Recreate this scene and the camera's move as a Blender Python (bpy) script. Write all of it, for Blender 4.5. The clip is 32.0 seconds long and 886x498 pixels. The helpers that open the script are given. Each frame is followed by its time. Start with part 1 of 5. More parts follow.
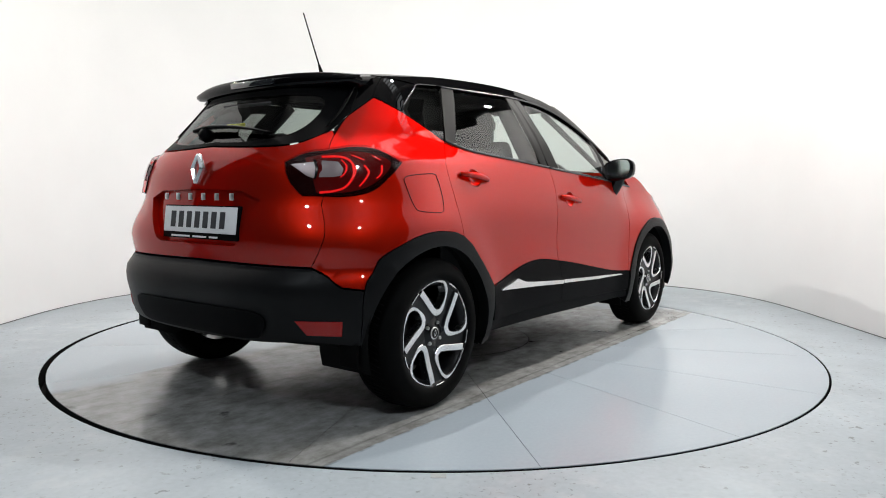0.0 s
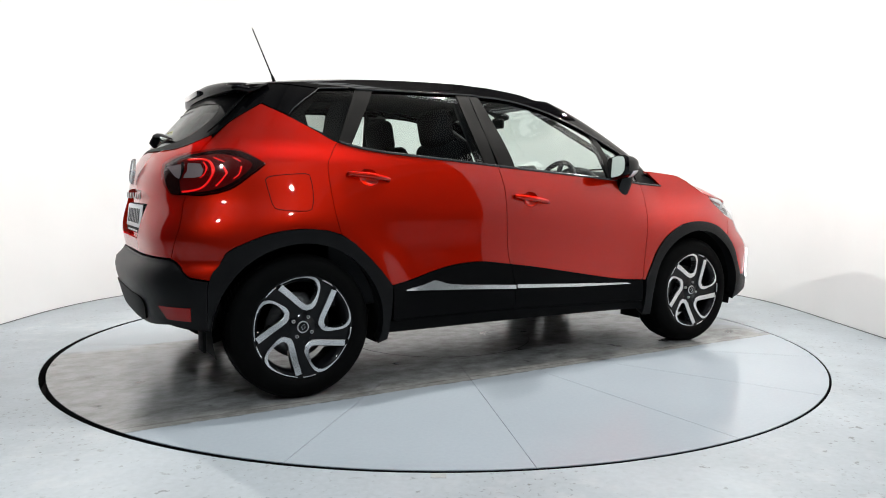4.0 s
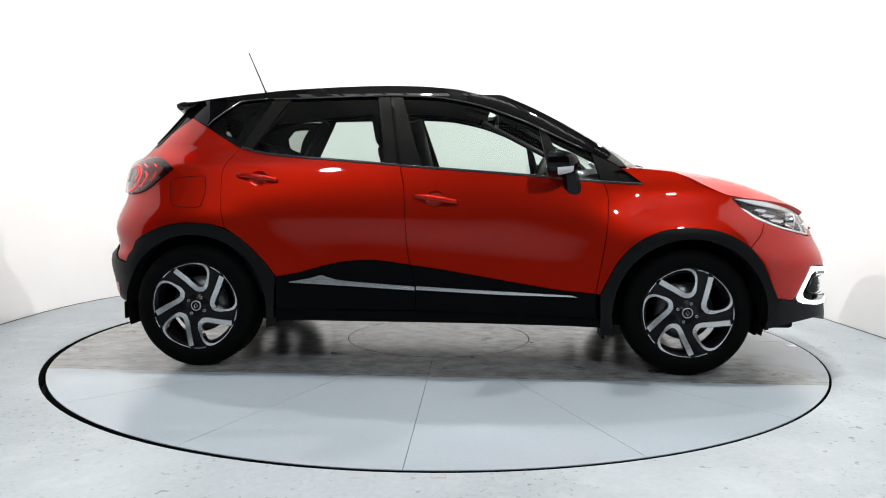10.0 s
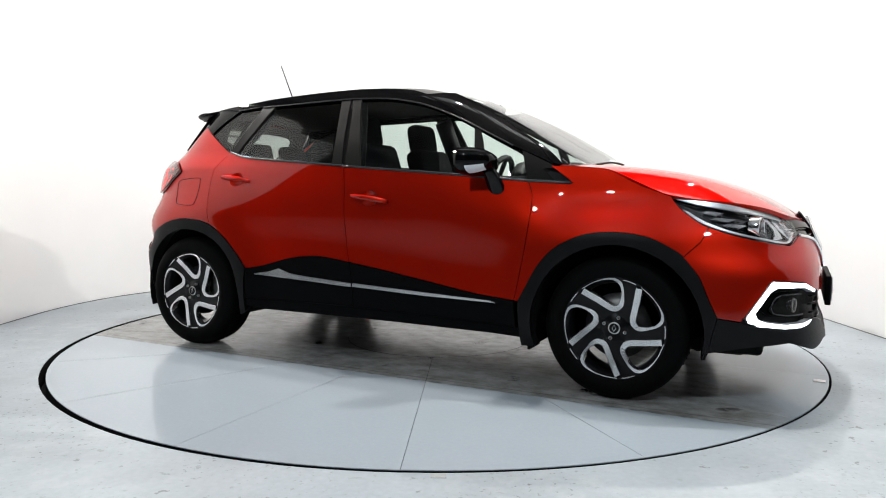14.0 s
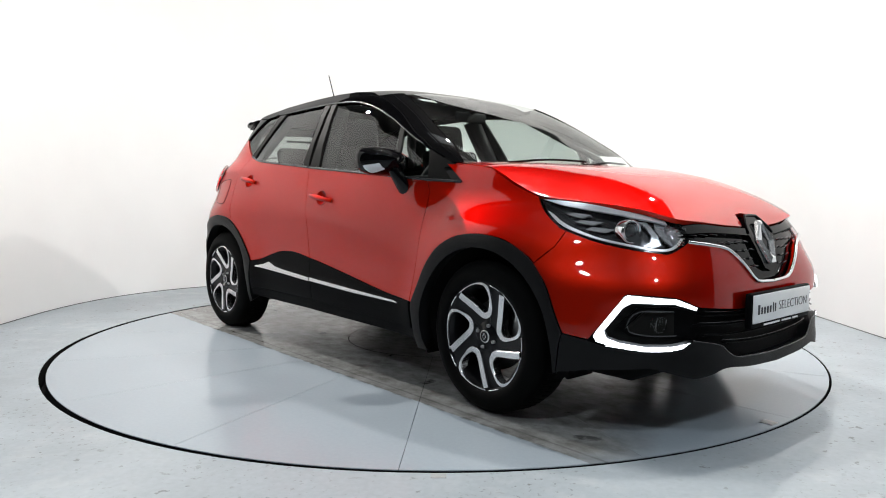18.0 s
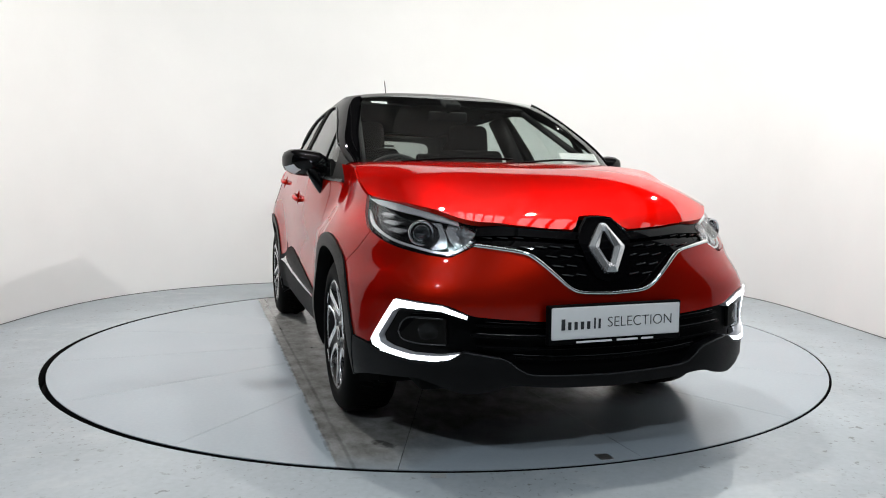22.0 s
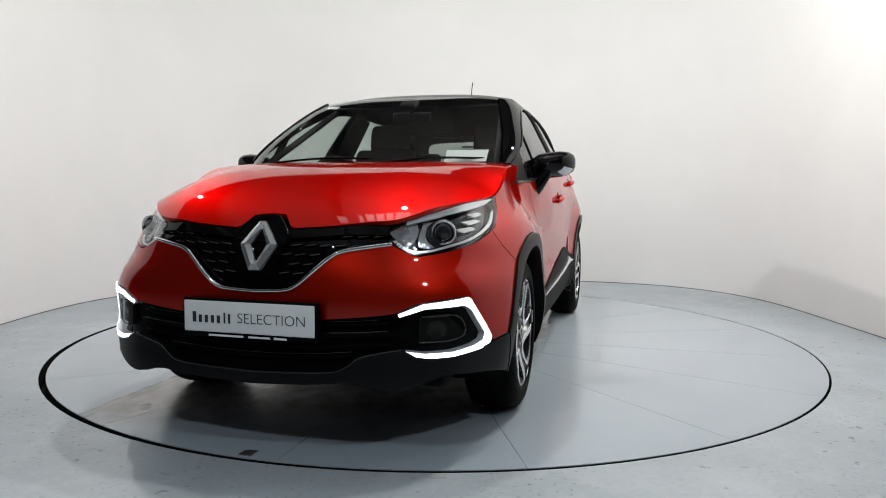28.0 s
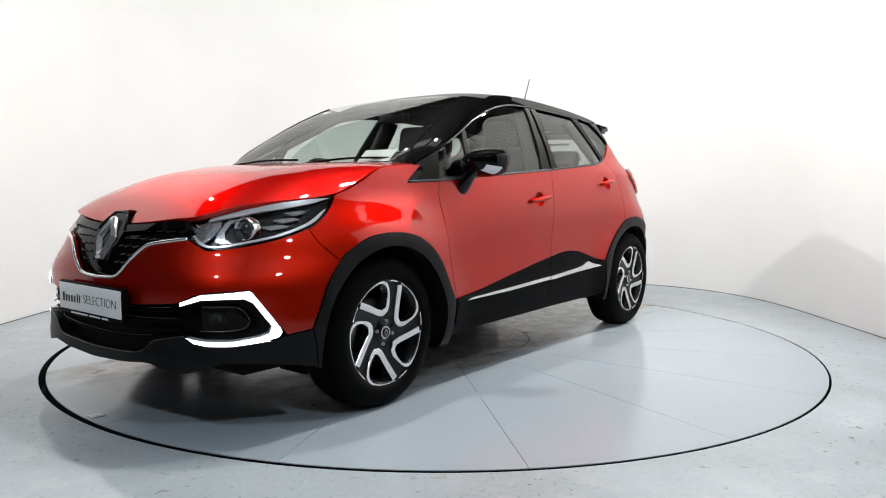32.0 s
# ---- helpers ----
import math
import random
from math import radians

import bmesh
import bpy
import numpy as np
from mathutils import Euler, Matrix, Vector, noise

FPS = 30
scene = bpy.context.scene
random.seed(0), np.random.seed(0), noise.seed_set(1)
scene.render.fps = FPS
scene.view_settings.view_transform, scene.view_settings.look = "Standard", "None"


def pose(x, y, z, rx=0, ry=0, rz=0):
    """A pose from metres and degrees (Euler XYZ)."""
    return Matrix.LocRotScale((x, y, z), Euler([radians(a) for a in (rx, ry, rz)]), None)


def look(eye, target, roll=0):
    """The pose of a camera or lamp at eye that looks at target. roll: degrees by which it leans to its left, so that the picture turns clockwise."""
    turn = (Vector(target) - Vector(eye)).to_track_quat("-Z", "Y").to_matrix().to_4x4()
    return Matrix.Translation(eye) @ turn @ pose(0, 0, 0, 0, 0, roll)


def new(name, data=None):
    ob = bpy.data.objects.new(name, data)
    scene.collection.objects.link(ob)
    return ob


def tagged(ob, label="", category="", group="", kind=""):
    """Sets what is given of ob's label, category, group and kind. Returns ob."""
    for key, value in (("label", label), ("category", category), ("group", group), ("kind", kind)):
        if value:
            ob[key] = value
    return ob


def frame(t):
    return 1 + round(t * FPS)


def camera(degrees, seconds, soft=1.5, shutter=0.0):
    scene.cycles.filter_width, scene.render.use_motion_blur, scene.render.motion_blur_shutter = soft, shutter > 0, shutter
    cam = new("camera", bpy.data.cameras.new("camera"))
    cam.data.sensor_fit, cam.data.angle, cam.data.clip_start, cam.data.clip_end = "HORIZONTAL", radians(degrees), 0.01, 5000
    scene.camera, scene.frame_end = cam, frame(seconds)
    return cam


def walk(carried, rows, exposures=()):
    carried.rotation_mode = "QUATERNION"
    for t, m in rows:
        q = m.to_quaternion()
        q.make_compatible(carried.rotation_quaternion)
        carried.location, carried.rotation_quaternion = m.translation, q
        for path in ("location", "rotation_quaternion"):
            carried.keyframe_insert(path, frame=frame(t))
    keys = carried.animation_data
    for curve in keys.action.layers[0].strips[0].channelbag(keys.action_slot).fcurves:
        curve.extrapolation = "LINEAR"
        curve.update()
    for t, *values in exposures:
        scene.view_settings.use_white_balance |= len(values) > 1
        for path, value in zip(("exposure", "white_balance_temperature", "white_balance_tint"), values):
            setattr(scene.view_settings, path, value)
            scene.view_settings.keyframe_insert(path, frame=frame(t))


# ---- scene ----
cam = camera(63.95, 32.0, soft=1.0)
EYE = pose(0, -4.6284, .9479, 90 - 4.5485, 0, -.3066) @ pose(0, 0, 0, 0, 0, .3123)
walk(cam, [(0, EYE), (32, EYE)], exposures=[(0, .0), (3, .13), (6, .30), (13, .25), (17, .17), (21, .0), (24, -.16), (25.5, -.19), (27, -.3), (29, -.38), (31, -.08), (32, .03)])

# ---- light ----
world = bpy.data.worlds.new("hall_light")
scene.world = world
world.use_nodes = True
world.node_tree.nodes["Background"].inputs[0].default_value = (.9, .95, 1, 1)
world.node_tree.nodes["Background"].inputs[1].default_value = .02


def bulb(name, at_point, power, radius, colour):
    data = bpy.data.lights.new(name, "POINT")
    data.energy, data.color, data.shadow_soft_size = power, colour, radius
    ob = new(name, data)
    ob.location = at_point
    return ob


def flood(name, eye, target, power, size, colour):
    data = bpy.data.lights.new(name, "AREA")
    data.spread, data.shape, data.size, data.energy, data.color = radians(95), "DISK", size, power, colour
    ob = new(name, data)
    ob.matrix_world = look(eye, target)
    return ob


WARM, COOL, PALE = (1, .972, .93), (1, .968, .912), (.84, .93, 1)
for x, y, power, colour in ((1.50, -.34, 252, COOL), (-.28, -.34, 232, COOL), (2.3, -5.1, 215, PALE), (-2.3, -5.1, 215, PALE)):
    bulb("high_bay_lamp", (x, y, 4.2), power, .06 if y > -1 else .13, colour)
for x in (2.5, -2.75):
    flood("wall_top_floodlight", (x, 1.0, 3.35), (0, -.2, .6), 28, .07, WARM)

# ---- materials ----
def material(name, colour, rough=.5, metal=0.0, coat=0.0, grain=0.0, grain_scale=200, stain=0.0, stain_scale=4, bump=0.0, bump_scale=120,
             glow=0.0, trans=0.0, ior=1.5, rough_var=0.0, spec=.5):
    mat = bpy.data.materials.new(name)
    mat.use_nodes = True
    nt = mat.node_tree
    b = nt.nodes["Principled BSDF"]
    b.inputs["Base Color"].default_value = (*colour, 1)
    b.inputs["Roughness"].default_value = rough
    b.inputs["Metallic"].default_value = metal
    b.inputs["Coat Weight"].default_value = coat
    b.inputs["Coat Roughness"].default_value = .02
    b.inputs["Specular IOR Level"].default_value = spec
    b.inputs["Transmission Weight"].default_value = trans
    b.inputs["IOR"].default_value = ior
    if glow:
        b.inputs["Emission Color"].default_value = (*colour, 1)
        b.inputs["Emission Strength"].default_value = glow
    pos = nt.nodes.new("ShaderNodeTexCoord")

    def noise_of(scale, detail=4):
        n = nt.nodes.new("ShaderNodeTexNoise")
        n.inputs["Scale"].default_value, n.inputs["Detail"].default_value = scale, detail
        nt.links.new(pos.outputs["Object"], n.inputs["Vector"])
        return n.outputs["Fac"]
    last = None
    for amount, scale in ((grain, grain_scale), (stain, stain_scale)):
        if amount:
            ramp = nt.nodes.new("ShaderNodeMapRange")
            ramp.inputs["From Min"].default_value, ramp.inputs["From Max"].default_value = .3, .7
            ramp.inputs["To Min"].default_value, ramp.inputs["To Max"].default_value = 1 - amount, 1 + amount
            nt.links.new(noise_of(scale), ramp.inputs["Value"])
            if last is None:
                last = ramp.outputs["Result"]
            else:
                m = nt.nodes.new("ShaderNodeMath")
                m.operation = "MULTIPLY"
                nt.links.new(last, m.inputs[0])
                nt.links.new(ramp.outputs["Result"], m.inputs[1])
                last = m.outputs[0]
    if last is not None:
        v = nt.nodes.new("ShaderNodeVectorMath")
        v.operation = "SCALE"
        v.inputs[0].default_value = colour
        nt.links.new(last, v.inputs["Scale"])
        nt.links.new(v.outputs[0], b.inputs["Base Color"])
    if rough_var:
        ramp = nt.nodes.new("ShaderNodeMapRange")
        ramp.inputs["From Min"].default_value, ramp.inputs["From Max"].default_value = .3, .7
        ramp.inputs["To Min"].default_value, ramp.inputs["To Max"].default_value = rough - rough_var, rough + rough_var
        nt.links.new(noise_of(stain_scale * 1.7), ramp.inputs["Value"])
        nt.links.new(ramp.outputs["Result"], b.inputs["Roughness"])
    if bump:
        n = nt.nodes.new("ShaderNodeBump")
        n.inputs["Strength"].default_value, n.inputs["Distance"].default_value = bump, .002
        nt.links.new(noise_of(bump_scale), n.inputs["Height"])
        nt.links.new(n.outputs[0], b.inputs["Normal"])
    return mat


WALL = material("white_wall_paint", (.83, .828, .825), .75, stain=.02, stain_scale=1.5, bump=.15, bump_scale=60)
FLOOR = material("grey_floor_paint", (.385, .43, .465), .42, stain=.09, stain_scale=2.2, grain=.05, grain_scale=40, rough_var=.03, bump=.35, bump_scale=38)
DISC = material("pale_blue_grey_floor_paint", (.385, .438, .485), .28, stain=.03, stain_scale=1.2, grain=.02, grain_scale=60)
GAP = material("dark_gap", (.006, .006, .006), .8, spec=.1)
DARK = material("dark_hall_paint", (.05, .05, .05), .8, stain=.1, stain_scale=1)
CEIL = material("grey_ceiling_sheet", (.17, .168, .165), .7, stain=.1, stain_scale=1)
SKYLIGHT = material("bright_rooflight", (.93, .97, 1.0), .4, glow=1.7)
RED = material("metallic_red_paint", (.45, .011, .0020), .47, .90, .9, grain=.05, grain_scale=900, spec=0.0)
RED.node_tree.nodes["Principled BSDF"].inputs["Specular Tint"].default_value = (.6, .01, .005, 1)
BLACK = material("gloss_black_paint", (.002, .002, .0025), .3, 0, .48, spec=0.0)
PLASTIC = material("matte_black_plastic", (.0032, .0032, .0036), .5, grain=.15, grain_scale=300, bump=.2, bump_scale=500, spec=.035)
BUMPER = material("satin_black_bumper_plastic", (.006, .006, .0065), .42, grain=.15, grain_scale=300, bump=.2, bump_scale=500, stain=.2, stain_scale=6, spec=.14)
TRIM = material("gloss_dark_trim", (.025, .025, .027), .22, spec=.6)
PILLAR = material("satin_black_foil", (.008, .0075, .007), .55, grain=.1, grain_scale=300, spec=.08)
RUBBER = material("tyre_rubber", (.0028, .0028, .0028), .65, stain=.15, stain_scale=14, bump=.2, bump_scale=200, spec=.05)
SILVER = material("diamond_cut_alloy", (.75, .75, .76), .25, 1.0, grain=.04, grain_scale=150)
RIMBLACK = material("gloss_black_alloy", (.004, .004, .005), .3, 0, .25, spec=.1)
STEEL = material("brushed_steel_disc", (.55, .55, .55), .35, 1.0, grain=.1, grain_scale=80)
IRON = material("dull_iron", (.18, .175, .17), .4, 1.0, grain=.15, grain_scale=80)
CHROME = material("chrome", (.80, .80, .82), .08, 1.0)
GREYPLASTIC = material("dark_grey_interior_trim", (.009, .009, .010), .6, spec=.2, grain=.1, grain_scale=200, bump=.2, bump_scale=300)
FABRIC = material("dark_seat_fabric", (.006, .006, .007), .9, spec=.1, grain=.25, grain_scale=250, bump=.4, bump_scale=400)
LINING = material("dark_headlining", (.02, .02, .02), .95, spec=.1, grain=.1, grain_scale=200)
PLATE = material("white_plate", (.90, .90, .90), .35, stain=.02, stain_scale=20)
INK = material("dark_print", (.03, .03, .035), .5)
PAPER = material("white_paper", (.8, .8, .8), .7)
YELLOW = material("yellow_sticker", (.75, .70, .03), .5)
HOUSING = material("clear_grey_lamp_rim", (.62, .62, .64), .25, .3)
DRL = material("daytime_light_guide", (.9, .95, 1), .3, glow=3.5)
BOWL = material("dark_chromed_lamp_bowl", (.085, .085, .09), .14, 1.0, bump=1.0, bump_scale=26)
CLEAR = material("clear_lamp_lens_white", (.42, .40, .40), .2, .3, bump=.6, bump_scale=220)
FACET = material("faceted_clear_lamp", (.60, .60, .62), .14, .75, bump=1.0, bump_scale=70)
BADGE = material("badge_chrome", (.82, .82, .83), .22, .86)
# chrome made pale and half matte, so the lamps' glint is in its colour
SATIN = material("glint_pale_chrome", (.88, .88, .89), .30, .55)
BRIGHTPLASTIC = material("clear_light_guide", (.8, .82, .85), .15)
LAMPRED = material("red_lamp_lens", (.30, .006, .004), .22, coat=.6, spec=.1, bump=.5, bump_scale=180)
GUIDE = material("red_light_guide", (.95, .010, .010), .25, glow=.6)
SMOKE = material("smoked_red_lens", (.014, .0008, .0008), .08, coat=1.0, spec=0.0)
CORE = material("deep_red_lamp_core", (.13, .003, .003), .12, coat=.8, spec=.2)


def worn_shaded_strip(mat, half, middle):
    """A drive strip of worn, unpainted concrete across the turntable, with a dirty, ragged edge; its colour also holds
    the car's shade.
    """
    nt = mat.node_tree
    b = nt.nodes["Principled BSDF"]

    def node(kind, **inputs):
        n = nt.nodes.new(kind)
        for key, value in inputs.items():
            n.inputs[key].default_value = value
        return n

    def maths(op, a, b2=None):
        n = nt.nodes.new("ShaderNodeMath")
        n.operation = op
        for k, v in enumerate((a, b2)):
            if v is None:
                continue
            if isinstance(v, (int, float)):
                n.inputs[k].default_value = v
            else:
                nt.links.new(v, n.inputs[k])
        return n.outputs[0]

    pos = node("ShaderNodeTexCoord").outputs["Object"]
    axes = node("ShaderNodeSeparateXYZ")
    nt.links.new(pos, axes.inputs[0])

    def noise_of(scale, detail=5):
        n = node("ShaderNodeTexNoise", Scale=scale, Detail=detail)
        nt.links.new(pos, n.inputs["Vector"])
        return n.outputs["Fac"]
    ragged = maths("ADD", maths("MULTIPLY", maths("SUBTRACT", noise_of(3), .5), .012), maths("MULTIPLY", maths("SUBTRACT", noise_of(22), .5), .012))
    dist = maths("SUBTRACT", maths("ADD", maths("ABSOLUTE", maths("SUBTRACT", axes.outputs["Y"], middle)), ragged), half)
    # sharp on the right edge; on the left and towards the front end the wear fades out in patches
    left = node("ShaderNodeMapRange")
    left.inputs["From Min"].default_value, left.inputs["From Max"].default_value = half + middle + .06, half + middle - .10
    nt.links.new(maths("ADD", axes.outputs["Y"], maths("MULTIPLY", maths("SUBTRACT", noise_of(2.6), .5), .5)), left.inputs["Value"])
    front = node("ShaderNodeMapRange")
    front.inputs["From Min"].default_value, front.inputs["From Max"].default_value = 1.85, 1.60
    nt.links.new(maths("ADD", maths("ADD", axes.outputs["X"], maths("MULTIPLY", axes.outputs["Y"], .32)), maths("MULTIPLY", maths("SUBTRACT", noise_of(3.1), .5), .5)), front.inputs["Value"])
    sharp = node("ShaderNodeMapRange")
    sharp.inputs["From Min"].default_value, sharp.inputs["From Max"].default_value = .004, -.004
    nt.links.new(dist, sharp.inputs["Value"])
    right_side = maths("LESS_THAN", axes.outputs["Y"], middle)
    mask_value = maths("MULTIPLY", sharp.outputs[0], maths("MULTIPLY", left.outputs[0], front.outputs[0]))
    # dirt that gathers along the strip's edge, in flecks
    edge = node("ShaderNodeMapRange")
    edge.inputs["From Min"].default_value, edge.inputs["From Max"].default_value = .013, .006
    nt.links.new(maths("ABSOLUTE", dist), edge.inputs["Value"])
    fleck = node("ShaderNodeMapRange")
    fleck.inputs["From Min"].default_value, fleck.inputs["From Max"].default_value = .42, .60
    nt.links.new(noise_of(14, 5), fleck.inputs["Value"])
    seam = node("ShaderNodeMapRange")
    seam.inputs["From Min"].default_value, seam.inputs["From Max"].default_value = .010, .003
    nt.links.new(maths("ABSOLUTE", maths("ADD", dist, .055)), seam.inputs["Value"])
    scar = node("ShaderNodeMapRange")
    scar.inputs["From Min"].default_value, scar.inputs["From Max"].default_value = .655, .70
    nt.links.new(noise_of(4.6, 8), scar.inputs["Value"])
    dirt = maths("MULTIPLY", edge.outputs[0], maths("MULTIPLY", fleck.outputs[0], .4))
    dirt = maths("MULTIPLY", maths("MAXIMUM", dirt, maths("MULTIPLY", maths("MULTIPLY", seam.outputs[0], noise_of(6)), .6)), right_side)
    dirt = maths("MAXIMUM", dirt, maths("MULTIPLY", maths("MULTIPLY", scar.outputs[0], mask_value), .7))
    # bare concrete with long scuffs, its tones darkened and browned for the shade under the car
    scale = node("ShaderNodeMapping")
    scale.inputs["Scale"].default_value = (1.5, 2.1, 1)
    nt.links.new(pos, scale.inputs[0])
    scuff = node("ShaderNodeTexNoise", Scale=5, Detail=9, Roughness=.68)
    nt.links.new(scale.outputs[0], scuff.inputs["Vector"])
    ramp = nt.nodes.new("ShaderNodeValToRGB")
    ramp.color_ramp.elements[0].position, ramp.color_ramp.elements[0].color = .36, (.19, .184, .174, 1)
    ramp.color_ramp.elements[1].position, ramp.color_ramp.elements[1].color = .66, (.365, .368, .362, 1)
    nt.links.new(scuff.outputs["Fac"], ramp.inputs[0])
    mix = nt.nodes.new("ShaderNodeMix")
    mix.data_type = "RGBA"
    old = b.inputs["Base Color"].links[0].from_socket
    nt.links.new(mask_value, mix.inputs["Factor"])
    nt.links.new(old, mix.inputs["A"])
    nt.links.new(ramp.outputs[0], mix.inputs["B"])
    mix2 = nt.nodes.new("ShaderNodeMix")
    mix2.data_type = "RGBA"
    nt.links.new(dirt, mix2.inputs["Factor"])
    nt.links.new(mix.outputs["Result"], mix2.inputs["A"])
    mix2.inputs["B"].default_value = (.03, .028, .025, 1)
    for key, painted, bare in (("Roughness", .20, .20), ("Specular IOR Level", .5, .52)):
        r = nt.nodes.new("ShaderNodeMapRange")
        r.inputs["To Min"].default_value, r.inputs["To Max"].default_value = painted, bare
        nt.links.new(mask_value, r.inputs["Value"])
        nt.links.new(r.outputs[0], b.inputs[key])
    nt.links.new(mix2.outputs["Result"], b.inputs["Base Color"])



def chipped(mat):
    """Small dark chips and pale scuffs in the paint, in patches."""
    nt = mat.node_tree
    b = nt.nodes["Principled BSDF"]
    pos = nt.nodes.new("ShaderNodeTexCoord").outputs["Object"]

    def field(scale, lo, hi, detail=3):
        n = nt.nodes.new("ShaderNodeTexNoise")
        n.inputs["Scale"].default_value, n.inputs["Detail"].default_value = scale, detail
        nt.links.new(pos, n.inputs["Vector"])
        r = nt.nodes.new("ShaderNodeMapRange")
        r.inputs["From Min"].default_value, r.inputs["From Max"].default_value = lo, hi
        nt.links.new(n.outputs["Fac"], r.inputs["Value"])
        return r.outputs[0]
    old = b.inputs["Base Color"].links[0].from_socket
    for fine, patch, colour, most in (((46, .62, .69), (1.6, .42, .62), (.13, .13, .125, 1), .8), ((19, .645, .68), (1.3, .45, .60), (.12, .12, .115, 1), .7), ((9, .50, .75), (.9, .42, .68), (.58, .60, .60, 1), .6)):
        prod = nt.nodes.new("ShaderNodeMath")
        prod.operation = "MULTIPLY"
        nt.links.new(field(*fine), prod.inputs[0])
        nt.links.new(field(*patch), prod.inputs[1])
        lim = nt.nodes.new("ShaderNodeMath")
        lim.operation = "MULTIPLY"
        lim.inputs[1].default_value = most
        nt.links.new(prod.outputs[0], lim.inputs[0])
        mix = nt.nodes.new("ShaderNodeMix")
        mix.data_type = "RGBA"
        nt.links.new(lim.outputs[0], mix.inputs["Factor"])
        nt.links.new(old, mix.inputs["A"])
        mix.inputs["B"].default_value = colour
        old = mix.outputs["Result"]
    nt.links.new(old, b.inputs["Base Color"])


chipped(FLOOR)

worn_shaded_strip(DISC, .85, -.175)


def glass(name, tint, rough=0.0, mirror=.045, most=.95):
    """Thin sheet glass: tinted see-through with a mirror sheen."""
    mat = bpy.data.materials.new(name)
    mat.use_nodes = True
    nt = mat.node_tree
    nt.nodes.clear()
    out = nt.nodes.new("ShaderNodeOutputMaterial")
    mix = nt.nodes.new("ShaderNodeMixShader")
    clear = nt.nodes.new("ShaderNodeBsdfTransparent")
    clear.inputs[0].default_value = (*tint, 1)
    shine = nt.nodes.new("ShaderNodeBsdfGlossy")
    shine.inputs["Roughness"].default_value = rough
    face = nt.nodes.new("ShaderNodeLayerWeight")
    face.inputs["Blend"].default_value = .5
    power = nt.nodes.new("ShaderNodeMath")
    power.operation = "POWER"
    power.inputs[1].default_value = 3.4
    nt.links.new(face.outputs["Facing"], power.inputs[0])
    gloss = nt.nodes.new("ShaderNodeMapRange")
    gloss.inputs["To Min"].default_value, gloss.inputs["To Max"].default_value = mirror, most
    nt.links.new(power.outputs[0], gloss.inputs["Value"])
    nt.links.new(gloss.outputs["Result"], mix.inputs[0])
    nt.links.new(clear.outputs[0], mix.inputs[1])
    nt.links.new(shine.outputs[0], mix.inputs[2])
    nt.links.new(mix.outputs[0], out.inputs[0])
    return mat


GLASS = glass("tinted_window_glass", (.76, .83, .80), mirror=.03, most=.85)
PRIVACY = glass("dark_rear_glass", (.42, .45, .43), mirror=.04, most=.6)
COVER = glass("clear_smoked_lamp_cover", (.80, .70, .70), mirror=.04, most=.75)
LENS = glass("clear_lamp_lens", (.93, .94, .95), mirror=.03, most=.75)
PATCH = material("pale_filler", (.40, .41, .41), .7, grain=.1, grain_scale=60)
JOINT = material("grey_joint_dirt", (.20, .20, .20), .8, stain=.5, stain_scale=5)


# ---- the car's skin ----
def pchip(*pts):
    """A smooth monotone curve through (t, value) pairs."""
    xs = [p[0] for p in pts]
    ys = [p[1] for p in pts]
    n = len(xs)
    d = [(ys[i + 1] - ys[i]) / (xs[i + 1] - xs[i]) for i in range(n - 1)]
    m = [d[0]] + [0 if d[i - 1] * d[i] <= 0 else 2 * d[i - 1] * d[i] / (d[i - 1] + d[i]) for i in range(1, n - 1)] + [d[-1]]

    def f(t):
        if t <= xs[0]:
            return ys[0] + m[0] * (t - xs[0])
        if t >= xs[-1]:
            return ys[-1] + m[-1] * (t - xs[-1])
        i = 0
        while t > xs[i + 1]:
            i += 1
        h = xs[i + 1] - xs[i]
        s = (t - xs[i]) / h
        return ((1 + 2 * s) * (1 - s) ** 2 * ys[i] + s * (1 - s) ** 2 * h * m[i]
                + s * s * (3 - 2 * s) * ys[i + 1] + s * s * (s - 1) * h * m[i + 1])
    return f


# half-width of the side by height, and its shrinking towards the ends
SIDE = pchip((.10, .76), (.20, .815), (.30, .838), (.42, .852), (.52, .847), (.60, .845), (.68, .8455), (.76, .848), (.82, .8495), (.88, .846), (.95, .837), (1.02, .823), (1.09, .804),
             (1.20, .766), (1.32, .702), (1.42, .645), (1.48, .600), (1.54, .53))
PLAN_LOW = pchip((-2.0, 1.0), (-1.5, 1.0), (-.8, .995), (0, 1.0), (.7, .995), (1.3, 1.015), (2.2, 1.015))
PLAN_MID = pchip((-2.0, .965), (-1.45, .975), (-.9, .985), (-.2, 1.0), (.3, 1.0), (.75, .975), (1.07, .918), (1.3, .92), (1.6, .93), (2.2, .93))
PLAN_TOP = pchip((-1.9, .87), (-1.4, .925), (-1.1, .945), (-.9, .965), (-.2, .995), (.3, .985), (.85, .962), (1.2, .94))
# nose, tail and windscreen on the centre line by height
NOSE = pchip((.10, 2.05), (.18, 2.13), (.25, 2.175), (.30, 2.172), (.36, 2.160), (.46, 2.155), (.56, 2.152), (.66, 2.142), (.76, 2.112), (.84, 2.06), (.90, 2.015), (1.1, 1.96))
TAIL = pchip((.10, -1.79), (.26, -1.86), (.36, -1.915), (.46, -1.942), (.50, -1.956), (.545, -1.964), (.58, -1.960), (.605, -1.944), (.622, -1.922), (.64, -1.910), (.75, -1.925), (.90, -1.905), (1.02, -1.885), (1.12, -1.84), (1.25, -1.725), (1.40, -1.59), (1.50, -1.50), (1.56, -1.44))
